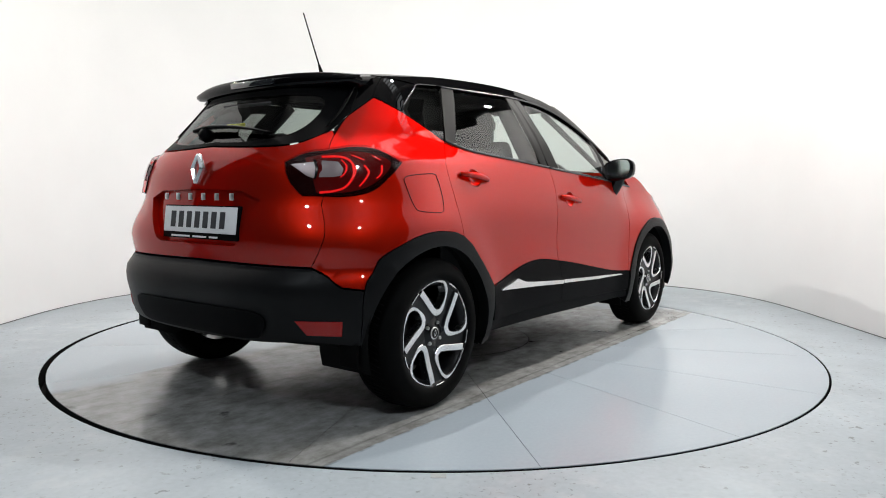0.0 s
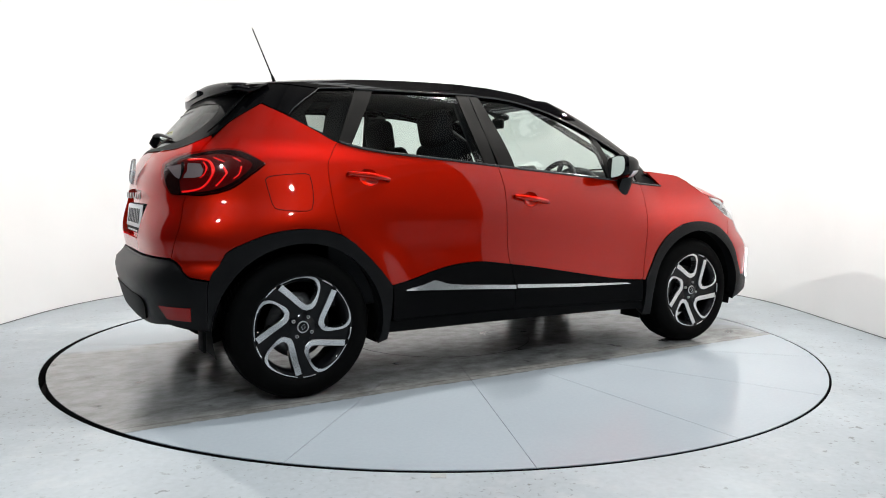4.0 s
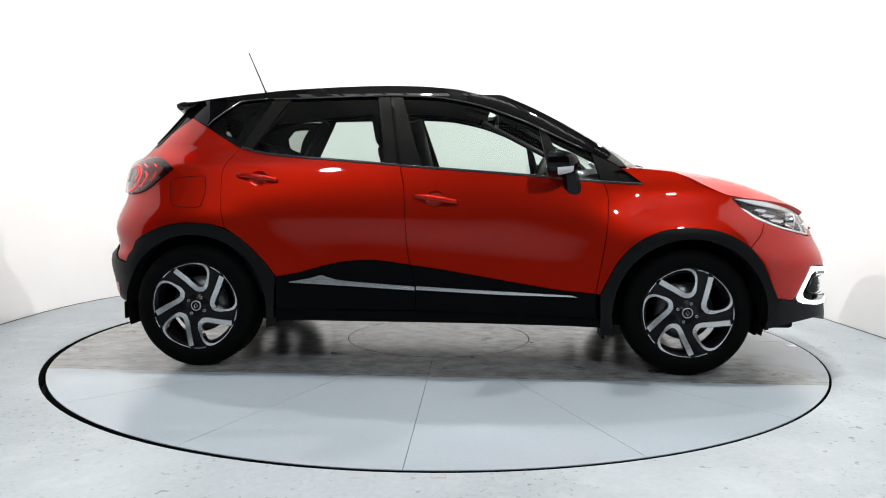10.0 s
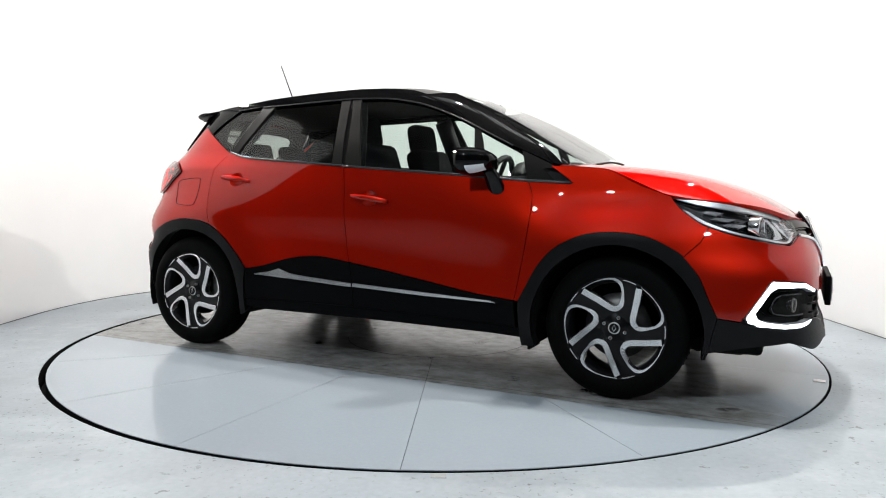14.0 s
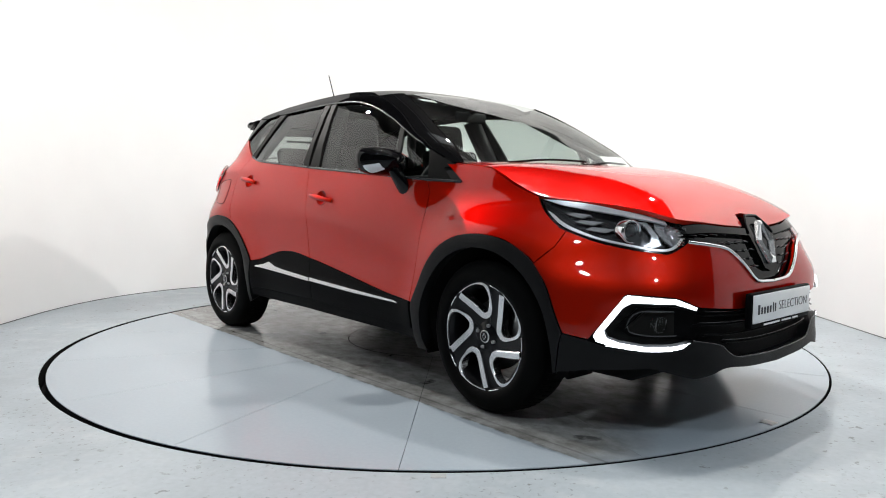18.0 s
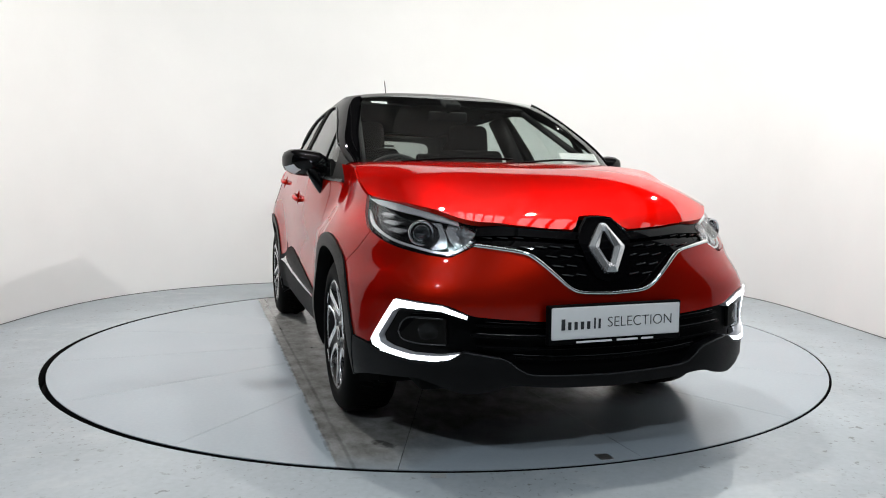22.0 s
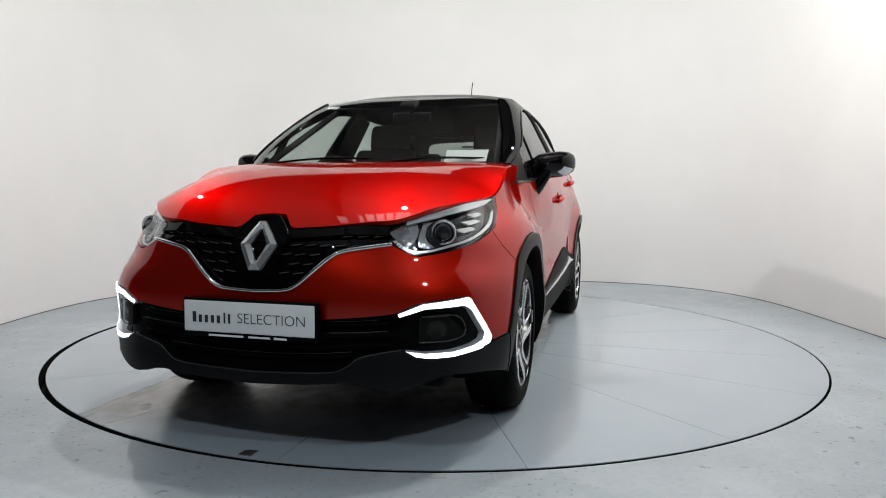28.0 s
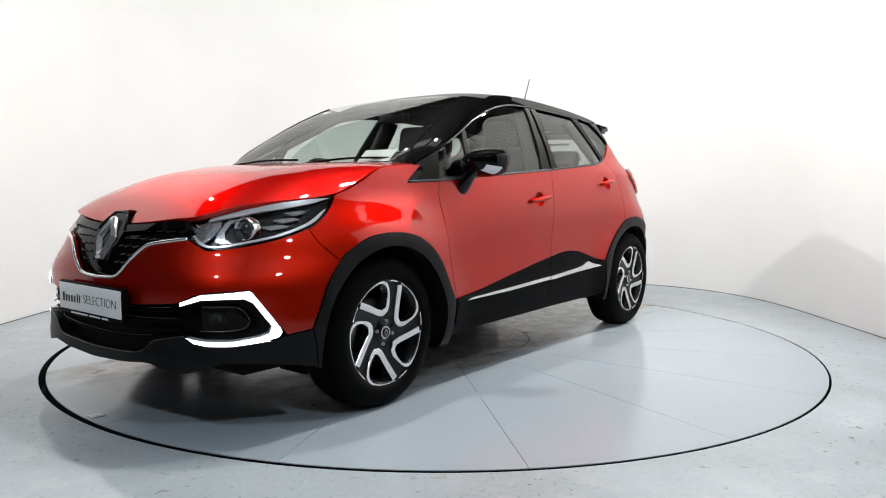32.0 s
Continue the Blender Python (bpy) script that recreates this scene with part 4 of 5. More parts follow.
    hole_r = run(R, ((.0, 1.165), (.20, 1.160), (.364, 1.176), (.433, 1.208), (.462, 1.278), (.445, 1.342), (.35, 1.372), (.0, 1.385)))
    panel("glass_border", low, loop(glass_r, [(2 * TAIL_U - u, z) for u, z in glass_r[::-1]]), PLASTIC, gate, "black printed glass border", both=False, holes=[loop(hole_r, [(2 * TAIL_U - u, z) for u, z in hole_r[::-1]])], lift=-.001, depth=0, inset=0)
    # spoiler
    verts, faces = [], []
    n = 28
    for i in range(n + 1):
        y = -.56 + 1.12 * i / n
        k = abs(y) / .56
        back = -1.592 + .080 * k ** 3
        zb = 1.482 - .030 * k ** 3
        th = 1 - .5 * k ** 4
        prof = ((-1.36, roof_top(-1.36, y) + .001), (-1.47, roof_top(-1.47, y) + .005), (back + .05, zb + .003), (back + .018, zb - .006 * th), (back, zb - .026 * th), (back + .002, zb - .056 * th), (back + .022, zb - .076 * th), (back + .055, zb - .070 * th), (-1.47, zb - .055))
        verts += [(x, y, z) for x, z in prof]
    m = 9
    for i in range(n):
        for k in range(m):
            l = (k + 1) % m
            faces.append((i * m + k, i * m + l, (i + 1) * m + l, (i + 1) * m + k))
    faces += [tuple(range(m)), tuple(n * m + k for k in reversed(range(m)))]
    bm = from_lists(verts, faces)
    bmesh.ops.recalc_face_normals(bm, faces=bm.faces)
    part("spoiler", bm, BLACK, gate, "gloss black roof spoiler")
    blade = [at(u, z, .008) for u, z in spline(R((.49, 1.445), (.515, 1.38), (.530, 1.30), (.532, 1.25), (.528, 1.215)), .02)]
    twin("spoiler_blade", tube(blade, lambda t: .013 - .007 * t, sides=8, flat=.7), BLACK, gate, "gloss black side blade of the spoiler")
    part("brake_light", box(-1.608, -.15, 1.430, -1.585, .15, 1.458, .004), SMOKED, gate, "slim high brake light")
    # rear bumper
    b_r = loop(run(R, ((.0, .650), (.187, .648), (.545, .646))), line(S((-1.832, .644), (-1.803, .606), (-1.777, .569), (-1.706, .557), (-1.712, .40), (-1.70, .335))), run(S, ((-1.70, .335), (-1.80, .350))), run(R, ((.62, .355), (.40, .336), (.0, .324))))
    rb = panel("rear_bumper", low, loop(b_r, [(2 * TAIL_U - u, z) for u, z in b_r[::-1]]), BUMPER, car, "matte black plastic bumper", both=False, lift=.006, depth=.05)[0]
    d_r = run(R, ((.0, .475), (.30, .474), (.42, .468), (.46, .44), (.44, .385), (.36, .350), (.0, .345)))
    panel("diffuser", low, loop(d_r, [(2 * TAIL_U - u, z) for u, z in d_r[::-1]]), PLASTIC, rb, "smooth dark diffuser panel", both=False, lift=.014, depth=.02)
    panel("rear_reflector", low, loop(line(S((-1.876, .441), (-1.772, .441), (-1.768, .382), (-1.846, .384)))), LAMPRED, (rb, rb), "red rear reflector", lift=.009, depth=.01, inset=0)
    # tail lamps
    lens_r = loop(run(S, lamp_low), line([S((-1.760, .931))[0], R((.565, .932))[0]]), run(R, ((.565, .932), (.52, .976), (.488, 1.033), (.477, 1.066))), run(R, ((.477, 1.066), (.539, 1.102), (.60, 1.114))), run(S, lamp_top[::-1]))
    lens = panel("tail_light", low, lens_r, SMOKE, car, "smoked red tail light with glowing guides", lift=.006, depth=.03, step=.02)
    core = loop(run(S, ((-1.775, 1.080), (-1.70, 1.100), (-1.62, 1.108), (-1.545, 1.095), (-1.50, 1.066), (-1.545, 1.015), (-1.62, .968), (-1.70, .945), (-1.775, .943))))
    panel("lamp_core", low, core, CORE, lens, "deep red inner lens", lift=.0072, depth=.004, inset=0, step=.02)

    def guide(pts, r=.006):
        twin("light_guide", tube([at(u, z, .0075) for u, z in spline(S(*pts), .012)], r, sides=6, flat=.5), GUIDE, lens, "bright red light guide")
    guide(((-1.735, 1.084), (-1.687, 1.085), (-1.660, 1.071), (-1.654, 1.038), (-1.670, .998), (-1.698, .964), (-1.734, .949), (-1.768, .944)), .0095)
    guide(((-1.645, 1.093), (-1.609, 1.075)), .005)
    guide(((-1.617, 1.054), (-1.605, 1.03), (-1.624, .998), (-1.650, .969)), .0075)
    guide(((-1.570, 1.093), (-1.544, 1.077)), .0045)
    guide(((-1.546, 1.055), (-1.557, 1.022), (-1.581, 1.002)), .0055)
    guide(((-1.686, 1.074), (-1.677, 1.05), (-1.688, 1.022), (-1.705, 1.005)), .005)
    cover = panel("lamp_cover", low, lens_r, COVER, lens, "glossy outer lens", lift=.019, depth=.012, step=.02, inset=.003)
    for c in cover:
        c.visible_shadow = False
    divide = S((-1.757, 1.072), (-1.760, 1.04), (-1.772, .998))
    twin("lamp_divider", tube([at(u, z, .011) for u, z in spline(divide, .02)], .007, sides=6, flat=.5), BLACK, lens)
    panel("reverse_light", low, loop(line(R((.505, 1.055), (.595, 1.066), (.602, 1.03), (.598, 1.0), (.572, 1.010), (.552, 1.025)))), CLEAR, lens, "clear reversing light", lift=.0085, depth=.004, inset=0, step=.02)
    panel("indicator_lens", low, loop(line(S((-1.740, 1.070), (-1.698, 1.066), (-1.690, 1.04), (-1.70, 1.012), (-1.725, 1.006), (-1.762, 1.005)))), CLEAR, lens, "clear indicator lens", lift=.0085, depth=.004, inset=0, step=.02)
    # headlamps
    hl = loop(run(S, LAMP_LOW), run(F, ((.64, .737), (.60, .727), (.556, .726))), line(F((.556, .726), (.505, .751), (.478, .781), (.456, .815))), run(F, ((.456, .815), (.49, .842), (.54, .870), (.60, .893))),
              run(S, ((1.86, .899), (1.74, .917), (1.633, .930), (1.525, .937))))
    lamps = panel("headlight", low, hl, BOWL, car, "clear projector headlight with dark bezel", lift=-.035, depth=0, inset=-.004, step=.02)
    panel("lamp_lens", low, hl, LENS, lamps, "clear lens", lift=.001, depth=.004, step=.02)
    # chrome strips in the headlamp, their overhead glint put into the pale colour
    panel("chrome_strip", low, loop(run(S, ((1.55, .925), (1.633, .920), (1.74, .908), (1.86, .890))), run(F, ((.60, .882), (.54, .860), (.515, .846))), run(F, ((.515, .832), (.55, .842), (.61, .858))), run(S, ((1.85, .866), (1.74, .885), (1.633, .903)))), SATIN, lamps, "upper chrome strip, paled for the lamps' glint", lift=-.004, depth=.008, inset=0, step=.02)
    panel("chrome_strip", low, loop(run(S, ((1.58, .885), (1.60, .868), (1.67, .824), (1.805, .778), (1.92, .751))), run(F, ((.62, .740), (.56, .736), (.51, .758), (.485, .782))), run(F, ((.492, .785), (.515, .766), (.562, .744), (.62, .748))), run(S, ((1.92, .759), (1.805, .786), (1.68, .831), (1.61, .872)))), SATIN, lamps, "lower chrome strip, paled for the lamps' glint", lift=-.012, depth=.006, inset=0, step=.02)
    for x0, x1, z0, z1 in ((1.66, 1.72, .874, .872), (1.70, 1.77, .846, .845), (1.75, 1.82, .818, .818)):
        panel("side_reflector", low, loop(line(S((x0, z0), (x1, z0 - .012), (x1 + .03, z1 + .002), (x0 + .02, z1 + .010)))), FACET, lamps, "faceted side reflector", lift=-.020, depth=.008, inset=0, step=.012)
    panel("inner_shroud", low, loop(line(F((.572, .760), (.60, .752), (.625, .755), (.60, .775), (.585, .80), (.585, .83), (.60, .85), (.57, .848), (.565, .80)))), FACET, lamps, "bright inner shroud", lift=-.018, depth=.008, inset=0, step=.015)
    panel("indicator", low, loop(run(F, ((.468, .812), (.50, .835), (.548, .846), (.562, .82), (.556, .78), (.536, .752))), run(F, ((.51, .770), (.485, .795)))), FACET, lamps, "faceted clear indicator", lift=-.018, depth=.01, inset=0, step=.015)
    for k in range(9):
        a = radians(100 + 20 * k)
        y, z = .535 + .008 * math.cos(a), .796 + .012 * math.sin(a)
        y1, z1 = .522 + .044 * math.cos(a), .797 + .045 * math.sin(a)
        twin("reflector_rib", tube([at(by_end(y, z), z, -.014), at(by_end(y1, z1), z1, -.012)], .0022, sides=5), CHROME, lamps)
    p = at(by_end(.640, .812), .812, -.020)
    q = look(p, p - Vector((1, -.25, 0)))
    r = .047
    twin("reflector", moved(lathe([(r * .74, -.018), (r * .78, .006), (r * .88, .016), (r * .98, .014), (r * 1.02, .006), (r * 1.02, -.03)], 36, "Z"), q), CHROME, lamps, "chrome lamp ring")
    twin("projector", moved(lathe([(0, .014), (r * .3, .012), (r * .5, .007), (r * .62, -.002), (r * .75, -.012), (r * .75, -.03)], 32, "Z"), q), SMOKED, lamps, "dark domed projector lens")
    twin("projector_ring", moved(lathe([(r * .58, .0), (r * .60, .004), (r * .63, .003), (r * .64, -.004)], 32, "Z"), q), CHROME, lamps)
    return bumper, gate, front_doors, rear_doors, lamps


SMOKED = material("dark_projector_glass", (.02, .022, .025), .05, coat=1.0)


def wheel(car, x, side, phase):
    """A five-loop alloy wheel with its tyre; the outer face lies towards side."""
    y0 = .842 if x > 0 else .857
    prof = [(.232, .0), (.236, .008), (.262, .012), (.292, .006), (.310, -.006), (.322, -.022), (.326, -.045), (.326, -.165), (.320, -.19), (.30, -.205), (.262, -.21), (.235, -.205)]
    tyre_bm = lathe([(r, o) for r, o in prof], 72)
    grooves = []
    for k in range(72):
        a = 2 * math.pi * k / 72
        for row, oy in ((0, -.078), (1, -.136)):
            b = box(-.002, oy - .026, .3225, .002, oy + .026, .3262)
            grooves.append(moved(b, Matrix.Rotation(a + row * .02, 4, "Y") @ pose(0, 0, 0, 0, 0, 18)))
    m = (pose(x, -y0, .332) if side > 0 else pose(x, y0, .332, 0, 0, 180)) @ Matrix.Diagonal((1.02, -1, 1.02, 1))
    spin = Matrix.Rotation(radians(phase), 4, "Y")
    full = m @ spin
    base = part("wheel", moved(lathe([(.215, -.19), (.205, -.15), (.200, -.06), (.206, -.02), (.222, -.004), (.230, .0015), (.235, .001)], 72), m), RIMBLACK, car, "black and diamond-cut five-loop alloy wheel")
    part("tyre", moved(tyre_bm, m), RUBBER, base, "black road tyre")
    part("tread", moved(merge(*grooves), m), GAP, base)
    part("brake_disc", moved(lathe([(.07, -.085), (.15, -.085), (.15, -.105), (.07, -.105)], 40), m), IRON, base, "dark steel brake disc")
    part("brake_backing", moved(lathe([(0, -.13), (.13, -.14)], 40), m), GAP, base)
    # spokes: five bright loops with black webs between them
    way = spline([(-.144, .160, .015), (-.079, .125, .0145), (-.025, .094, .014), (0, .088, .014), (.020, .096, .0125), (.032, .118, .0105), (.036, .150, .0065),
                  (.035, .182, .0065), (.022, .210, .0085), (-.005, .2235, .006), (-.05, .2195, .003), (-.10, .2005, .002), (-.148, .170, .002)], .011)
    web = [(.026, .110), (.038, .160), (.038, .195), (.026, .226), (.062, .219), (.094, .198), (.086, .150), (.078, .105), (.072, .060), (.070, .025), (.020, .040), (.005, .078)]
    for k in range(5):
        turn = Matrix.Rotation(radians(72 * k), 4, "Y")
        n = len(way)
        vs, fs = [], []
        for i, (px, pz, w) in enumerate(way):
            ax, az, _ = way[max(0, i - 1)]
            bx, bz, _ = way[min(n - 1, i + 1)]
            tx, tz = bx - ax, bz - az
            l = math.hypot(tx, tz)
            nx, nz = -tz / l, tx / l
            o = .002 - .014 * (1 - soft(.08, .23, math.hypot(px, pz)))
            for s, d in ((-1.12, -.040), (-1, -.002), (-.86, 0), (.86, 0), (1, -.002), (1.12, -.040)):
                vs.append((px + nx * w * s, o + d, pz + nz * w * s))
        for i in range(n - 1):
            for j in range(5):
                fs.append((6 * i + j, 6 * i + j + 1, 6 * i + j + 7, 6 * i + j + 6))
        fs += [tuple(range(6)), tuple(6 * n - 6 + j for j in range(6))]
        bm = from_lists(vs, fs)
        bmesh.ops.recalc_face_normals(bm, faces=bm.faces)
        part("spoke_loop", moved(bm, full @ turn), SILVER, base, "diamond-cut silver spoke loop", smooth=False)
        top = [(px, -.008 - .014 * (1 - soft(.08, .23, math.hypot(px, pz))), pz) for px, pz in web]
        k2 = len(web)
        bm = from_lists(top + [(px, o - .035, pz) for px, o, pz in top], [tuple(range(k2)), tuple(range(2 * k2 - 1, k2 - 1, -1))] + [(i, (i + 1) % k2, k2 + (i + 1) % k2, k2 + i) for i in range(k2)])
        bmesh.ops.recalc_face_normals(bm, faces=bm.faces)
        part("spoke_web", moved(bm, full @ turn), RIMBLACK, base, smooth=False)
        seg = [(.2255 * math.cos(radians(a)), .003, .2255 * math.sin(radians(a))) for a in range(65, 83, 3)]
        part("rim_flash", moved(tube(seg, .0035, sides=6), full @ turn), SILVER, base)
    for k in range(4):
        part("wheel_bolt", moved(lathe([(.004, -.010), (.007, -.010), (.008, -.014), (.008, -.03)], 10), full @ Matrix.Rotation(radians(90 * k + 20), 4, "Y") @ pose(.0, 0, .05)), STEEL, base)
    part("hub_centre", moved(lathe([(0, -.010), (.03, -.011), (.033, -.016), (.07, -.024), (.10, -.040), (.10, -.07)], 32), m), RIMBLACK, base)
    part("centre_cap", moved(lathe([(.022, -.008), (.026, -.008), (.028, -.012), (.028, -.02)], 28), m), STEEL, base, "small metal centre cap")
    dia = [(0, -.0075, .014), (.009, -.0075, 0), (0, -.0075, -.014), (-.009, -.0075, 0)]
    part("cap_emblem", moved(tube(dia, .0022, True, 6, up=(0, 1, 0)), full), CHROME, base)
    return base


def emblem(name, parent, p, facing, h, w, label):
    """A plain tall diamond ring in chrome."""
    q = look(p, p - Vector(facing))
    vs, fs = [], []
    outer = ((.16, 1), (1, .06), (.97, -.06), (.30, -1), (-.30, -1), (-.97, -.06), (-1, .06), (-.16, 1))
    inner = ((.05, .66), (.40, .04), (.40, .0), (.05, -.58), (-.05, -.58), (-.40, .0), (-.40, .04), (-.05, .66))
    for k, d in ((0, -.004), (.04, .008), (.52, .016), (.96, .006), (1, -.004)):
        for (a, b), (c, e) in zip(outer, inner):
            vs.append(((a + (c - a) * k) * w, (b + (e - b) * k) * h, d))
    for r in range(4):
        for i in range(8):
            j = (i + 1) % 8
            fs.append((8 * r + i, 8 * r + j, 8 * r + 8 + j, 8 * r + 8 + i))
    bm = from_lists(vs, fs)
    bmesh.ops.recalc_face_normals(bm, faces=bm.faces)
    return part(name, moved(bm, q), BADGE, parent, label, smooth=False)


def letters(name, text, size, m, mat, parent, label="", thin=0.0):
    data = bpy.data.curves.new(name, "FONT")
    data.body, data.size, data.align_x, data.align_y, data.extrude = text, size, "CENTER", "CENTER", .0006
    data.offset = -thin
    tmp = new("tmp_text", data)
    bpy.context.view_layer.update()
    me = bpy.data.meshes.new_from_object(tmp.evaluated_get(bpy.context.evaluated_depsgraph_get()))
    bpy.data.objects.remove(tmp)
    me.transform(m)
    me.materials.clear()
    me.materials.append(mat)
    ob = new(name, me)
    ob.parent = parent
    return tagged(ob, label)


def bar(name, x0, y0, x1, y1, m, mat, parent, label="", d=.0015):
    return part(name, moved(box(x0, y0, 0, x1, y1, d), m), mat, parent, label, smooth=False)


def build_fittings(car, bumper, gate, front_doors, rear_doors, lamps):
    # number plates: blank name bars
    m = Matrix.Translation((2.196, 0, .498)) @ Matrix(((0, 0, 1), (1, 0, 0), (0, 1, 0))).to_4x4()
    part("plate_holder", moved(box(-.267, -.073, -.03, .267, .066, -.004, .006), m), PLASTIC, bumper, "black plate holder")
    part("number_plate", moved(box(-.257, -.053, -.004, .257, .059, .002, .004), m), PLATE, bumper, "white dealer plate")
    up = m @ Matrix.Translation((0, 0, .0025))
    letters("plate_lettering", "SELECTION", .0525, up @ Matrix.Translation((.092, .0, 0)), INK, bumper, thin=.0009)
    for i, (w, h) in enumerate(((.014, .019), (.012, .008), (.012, .008), (.012, .008), (.012, .008), (.006, .019), (.008, .015))):
        x = -.214 + .0245 * i - (.006 if i > 5 else 0)
        bar("plate_bar", x - w / 2, -.019, x + w / 2, h, up, INK, bumper)
    for x0, x1 in ((-.16, -.02), (0, .085), (.10, .15)):
        bar("plate_bar", x0, -.068, x1, -.061, up @ Matrix.Translation((0, 0, -.005)), PLATE, bumper)
    m = Matrix.Translation((-1.898, 0, .822)) @ Euler((0, radians(7), 0)).to_matrix().to_4x4() @ Matrix(((0, 0, -1), (-1, 0, 0), (0, 1, 0))).to_4x4()
    part("plate_holder", moved(box(-.272, -.082, -.03, .272, .066, -.004, .006), m), PLASTIC, gate, "black plate holder")
    part("number_plate", moved(box(-.262, -.055, -.004, .262, .060, .002, .004), m), PLATE, gate, "white dealer plate")
    up = m @ Matrix.Translation((0, 0, .0025))
    for i in range(7):
        bar("plate_bar", -.205 + .0595 * i, -.034, -.170 + .0595 * i, .038, up, INK, gate)
    for x0, x1 in ((-.20, -.06), (-.04, .06), (.08, .14)):
        bar("plate_bar", x0, -.076, x1, -.068, up @ Matrix.Translation((0, 0, -.005)), PLATE, gate)
    for i in range(6):
        y = .235 - .094 * i
        p = at(by_end(abs(y), .925, True), .925, .004)
        part("model_lettering_bar", box(p.x - .003, y - .014, .910, p.x + .002, y + .014, .940, .003), STEEL, gate)
    emblem("emblem", gate, Vector((-1.896, 0, 1.045)), (-1, 0, .12), .066, .046, "chrome diamond emblem")
    emblem("emblem", car, Vector((2.110, 0, .752)), (1, 0, .42), .094, .074, "large chrome diamond emblem")
    # rear wiper
    arm = [at(by_end(y, z, True), z, up) if y >= 0 else at(2 * TAIL_U - by_end(-y, z, True), z, up) for y, z, up in ((-.21, 1.216, .012), (-.10, 1.222, .022), (.05, 1.217, .022), (.20, 1.204, .018), (.335, 1.188, .010))]
    part("rear_wiper", tube(spline([tuple(p) for p in arm], .03), lambda t: .021 - .010 * abs(t - .3) - .007 * t, flat=.55), PLASTIC, gate, "black rear wiper")
    p = at(2 * TAIL_U - by_end(.12, 1.205, True), 1.205, .0)
    part("wiper_pivot", moved(lathe([(0, .03), (.024, .026), (.032, .008), (.032, -.01)], 18, "Z"), look(p, p + Vector((1, 0, -.6)))), PLASTIC, gate)
    # front wipers
    for a, b in (((1.12, -.50, 1.092), (1.13, .06, 1.112)), ((1.11, .10, 1.095), (1.0, .62, 1.115))):
        part("wiper", tube(spline([a, tuple((p + q) / 2 + (0, 0, .012)[i] for i, (p, q) in enumerate(zip(a, b))), b], .04), .008, flat=.7), PLASTIC, car, "black windscreen wiper")
    # aerial
    part("aerial", tube([(-1.145, 0, 1.525), (-1.165, 0, 1.57), (-1.1751, 0, 1.594)], lambda t: .012 - .006 * t, sides=10), PLASTIC, car, "black roof aerial")
    part("aerial_rod", tube([(-1.165, 0, 1.57), (-1.278, 0, 1.834)], lambda t: .0042 - .001 * t, sides=6), PLASTIC, car)
    # handles
    for door, x0, x1, z0, z1 in ((front_doors, -.121, .106, .928, .898), (rear_doors, -1.070, -.855, 1.031, 1.006)):
        xm, zm = (x0 + x1) / 2, (z0 + z1) / 2
        pts = []
        for i in range(13):
            t = i / 12
            pts.append(at(x0 + (x1 - x0) * t, z0 + (z1 - z0) * t, .006 + .020 * math.sin(math.pi * min(1, max(0, t))) ** .5))
        twin("door_handle", tube(pts, lambda t: .0105 + .0045 * math.sin(math.pi * t), sides=10, flat=1.0), RED, door, "body-coloured door handle")
    # mirrors
    cx, cy, cz = .645, -.875, 1.102
    vs, fs = [], []
    n, rows = 20, 8
    for r in range(rows + 1):
        t = r / rows
        k = max(.02, math.sqrt(max(0, 1 - t ** 2.4)))
        for i in range(n):
            a = 2 * math.pi * i / n
            c, s = math.cos(a), math.sin(a)
            q = (abs(c) ** 3 + abs(s) ** 3) ** (-1 / 3)
            vs.append((cx - .065 + .15 * t + .026 * c * q * (1 - t), cy - .004 + .112 * c * q * k + .012 * t, cz - .004 + .068 * s * q * k - .012 * c))
    for r in range(rows):
        for i in range(n):
            j = (i + 1) % n
            fs.append((r * n + i, r * n + j, (r + 1) * n + j, (r + 1) * n + i))
    fs.append(tuple(reversed(range(n))))
    fs.append(tuple(rows * n + i for i in range(n)))
    bm = from_lists(vs, fs)
    bmesh.ops.recalc_face_normals(bm, faces=bm.faces)
    mirrors = twin("door_mirror", bm, BLACK, car, "gloss black door mirror")
    face = []
    for i in range(24):
        a = 2 * math.pi * i / 24
        c, s = math.cos(a), math.sin(a)
        q = (abs(c) ** 3 + abs(s) ** 3) ** (-1 / 3)
        face.append((cx - .068 + .026 * c * q * .86, cy + .095 * c * q, cz + .058 * s * q - .012 * c))
    twin("mirror_glass", from_lists(face, [tuple(range(24))]), CHROME, mirrors, "mirror glass", smooth=False)
    lens_v, lens_f = [], []
    for r in range(7):
        t = .30 + .48 * r / 6
        k = math.sqrt(1 - t ** 2.4) * 1.02 + .004
        for i in range(9):
            a = radians(206 + 34 * i / 8)
            c, s = math.cos(a), math.sin(a)
            q = (abs(c) ** 3 + abs(s) ** 3) ** (-1 / 3)
            lens_v.append((cx - .065 + .15 * t + .026 * c * q * (1 - t), cy - .004 + .112 * c * q * k + .012 * t, cz - .004 + .068 * s * q * k - .012 * c))
    for r in range(6):
        for i in range(8):
            lens_f.append((9 * r + i, 9 * r + i + 1, 9 * r + i + 10, 9 * r + i + 9))
    twin("mirror_indicator", from_lists(lens_v, lens_f), BRIGHTPLASTIC, mirrors, "clear silver indicator lens")
    twin("mirror_foot", tube(spline([(.705, -.785, .948), (.70, -.812, .985), (.69, -.838, 1.03), (.675, -.855, 1.07)], .02), lambda t: .050 - .008 * t, sides=12, flat=.7), BLACK, mirrors, "black mirror foot")
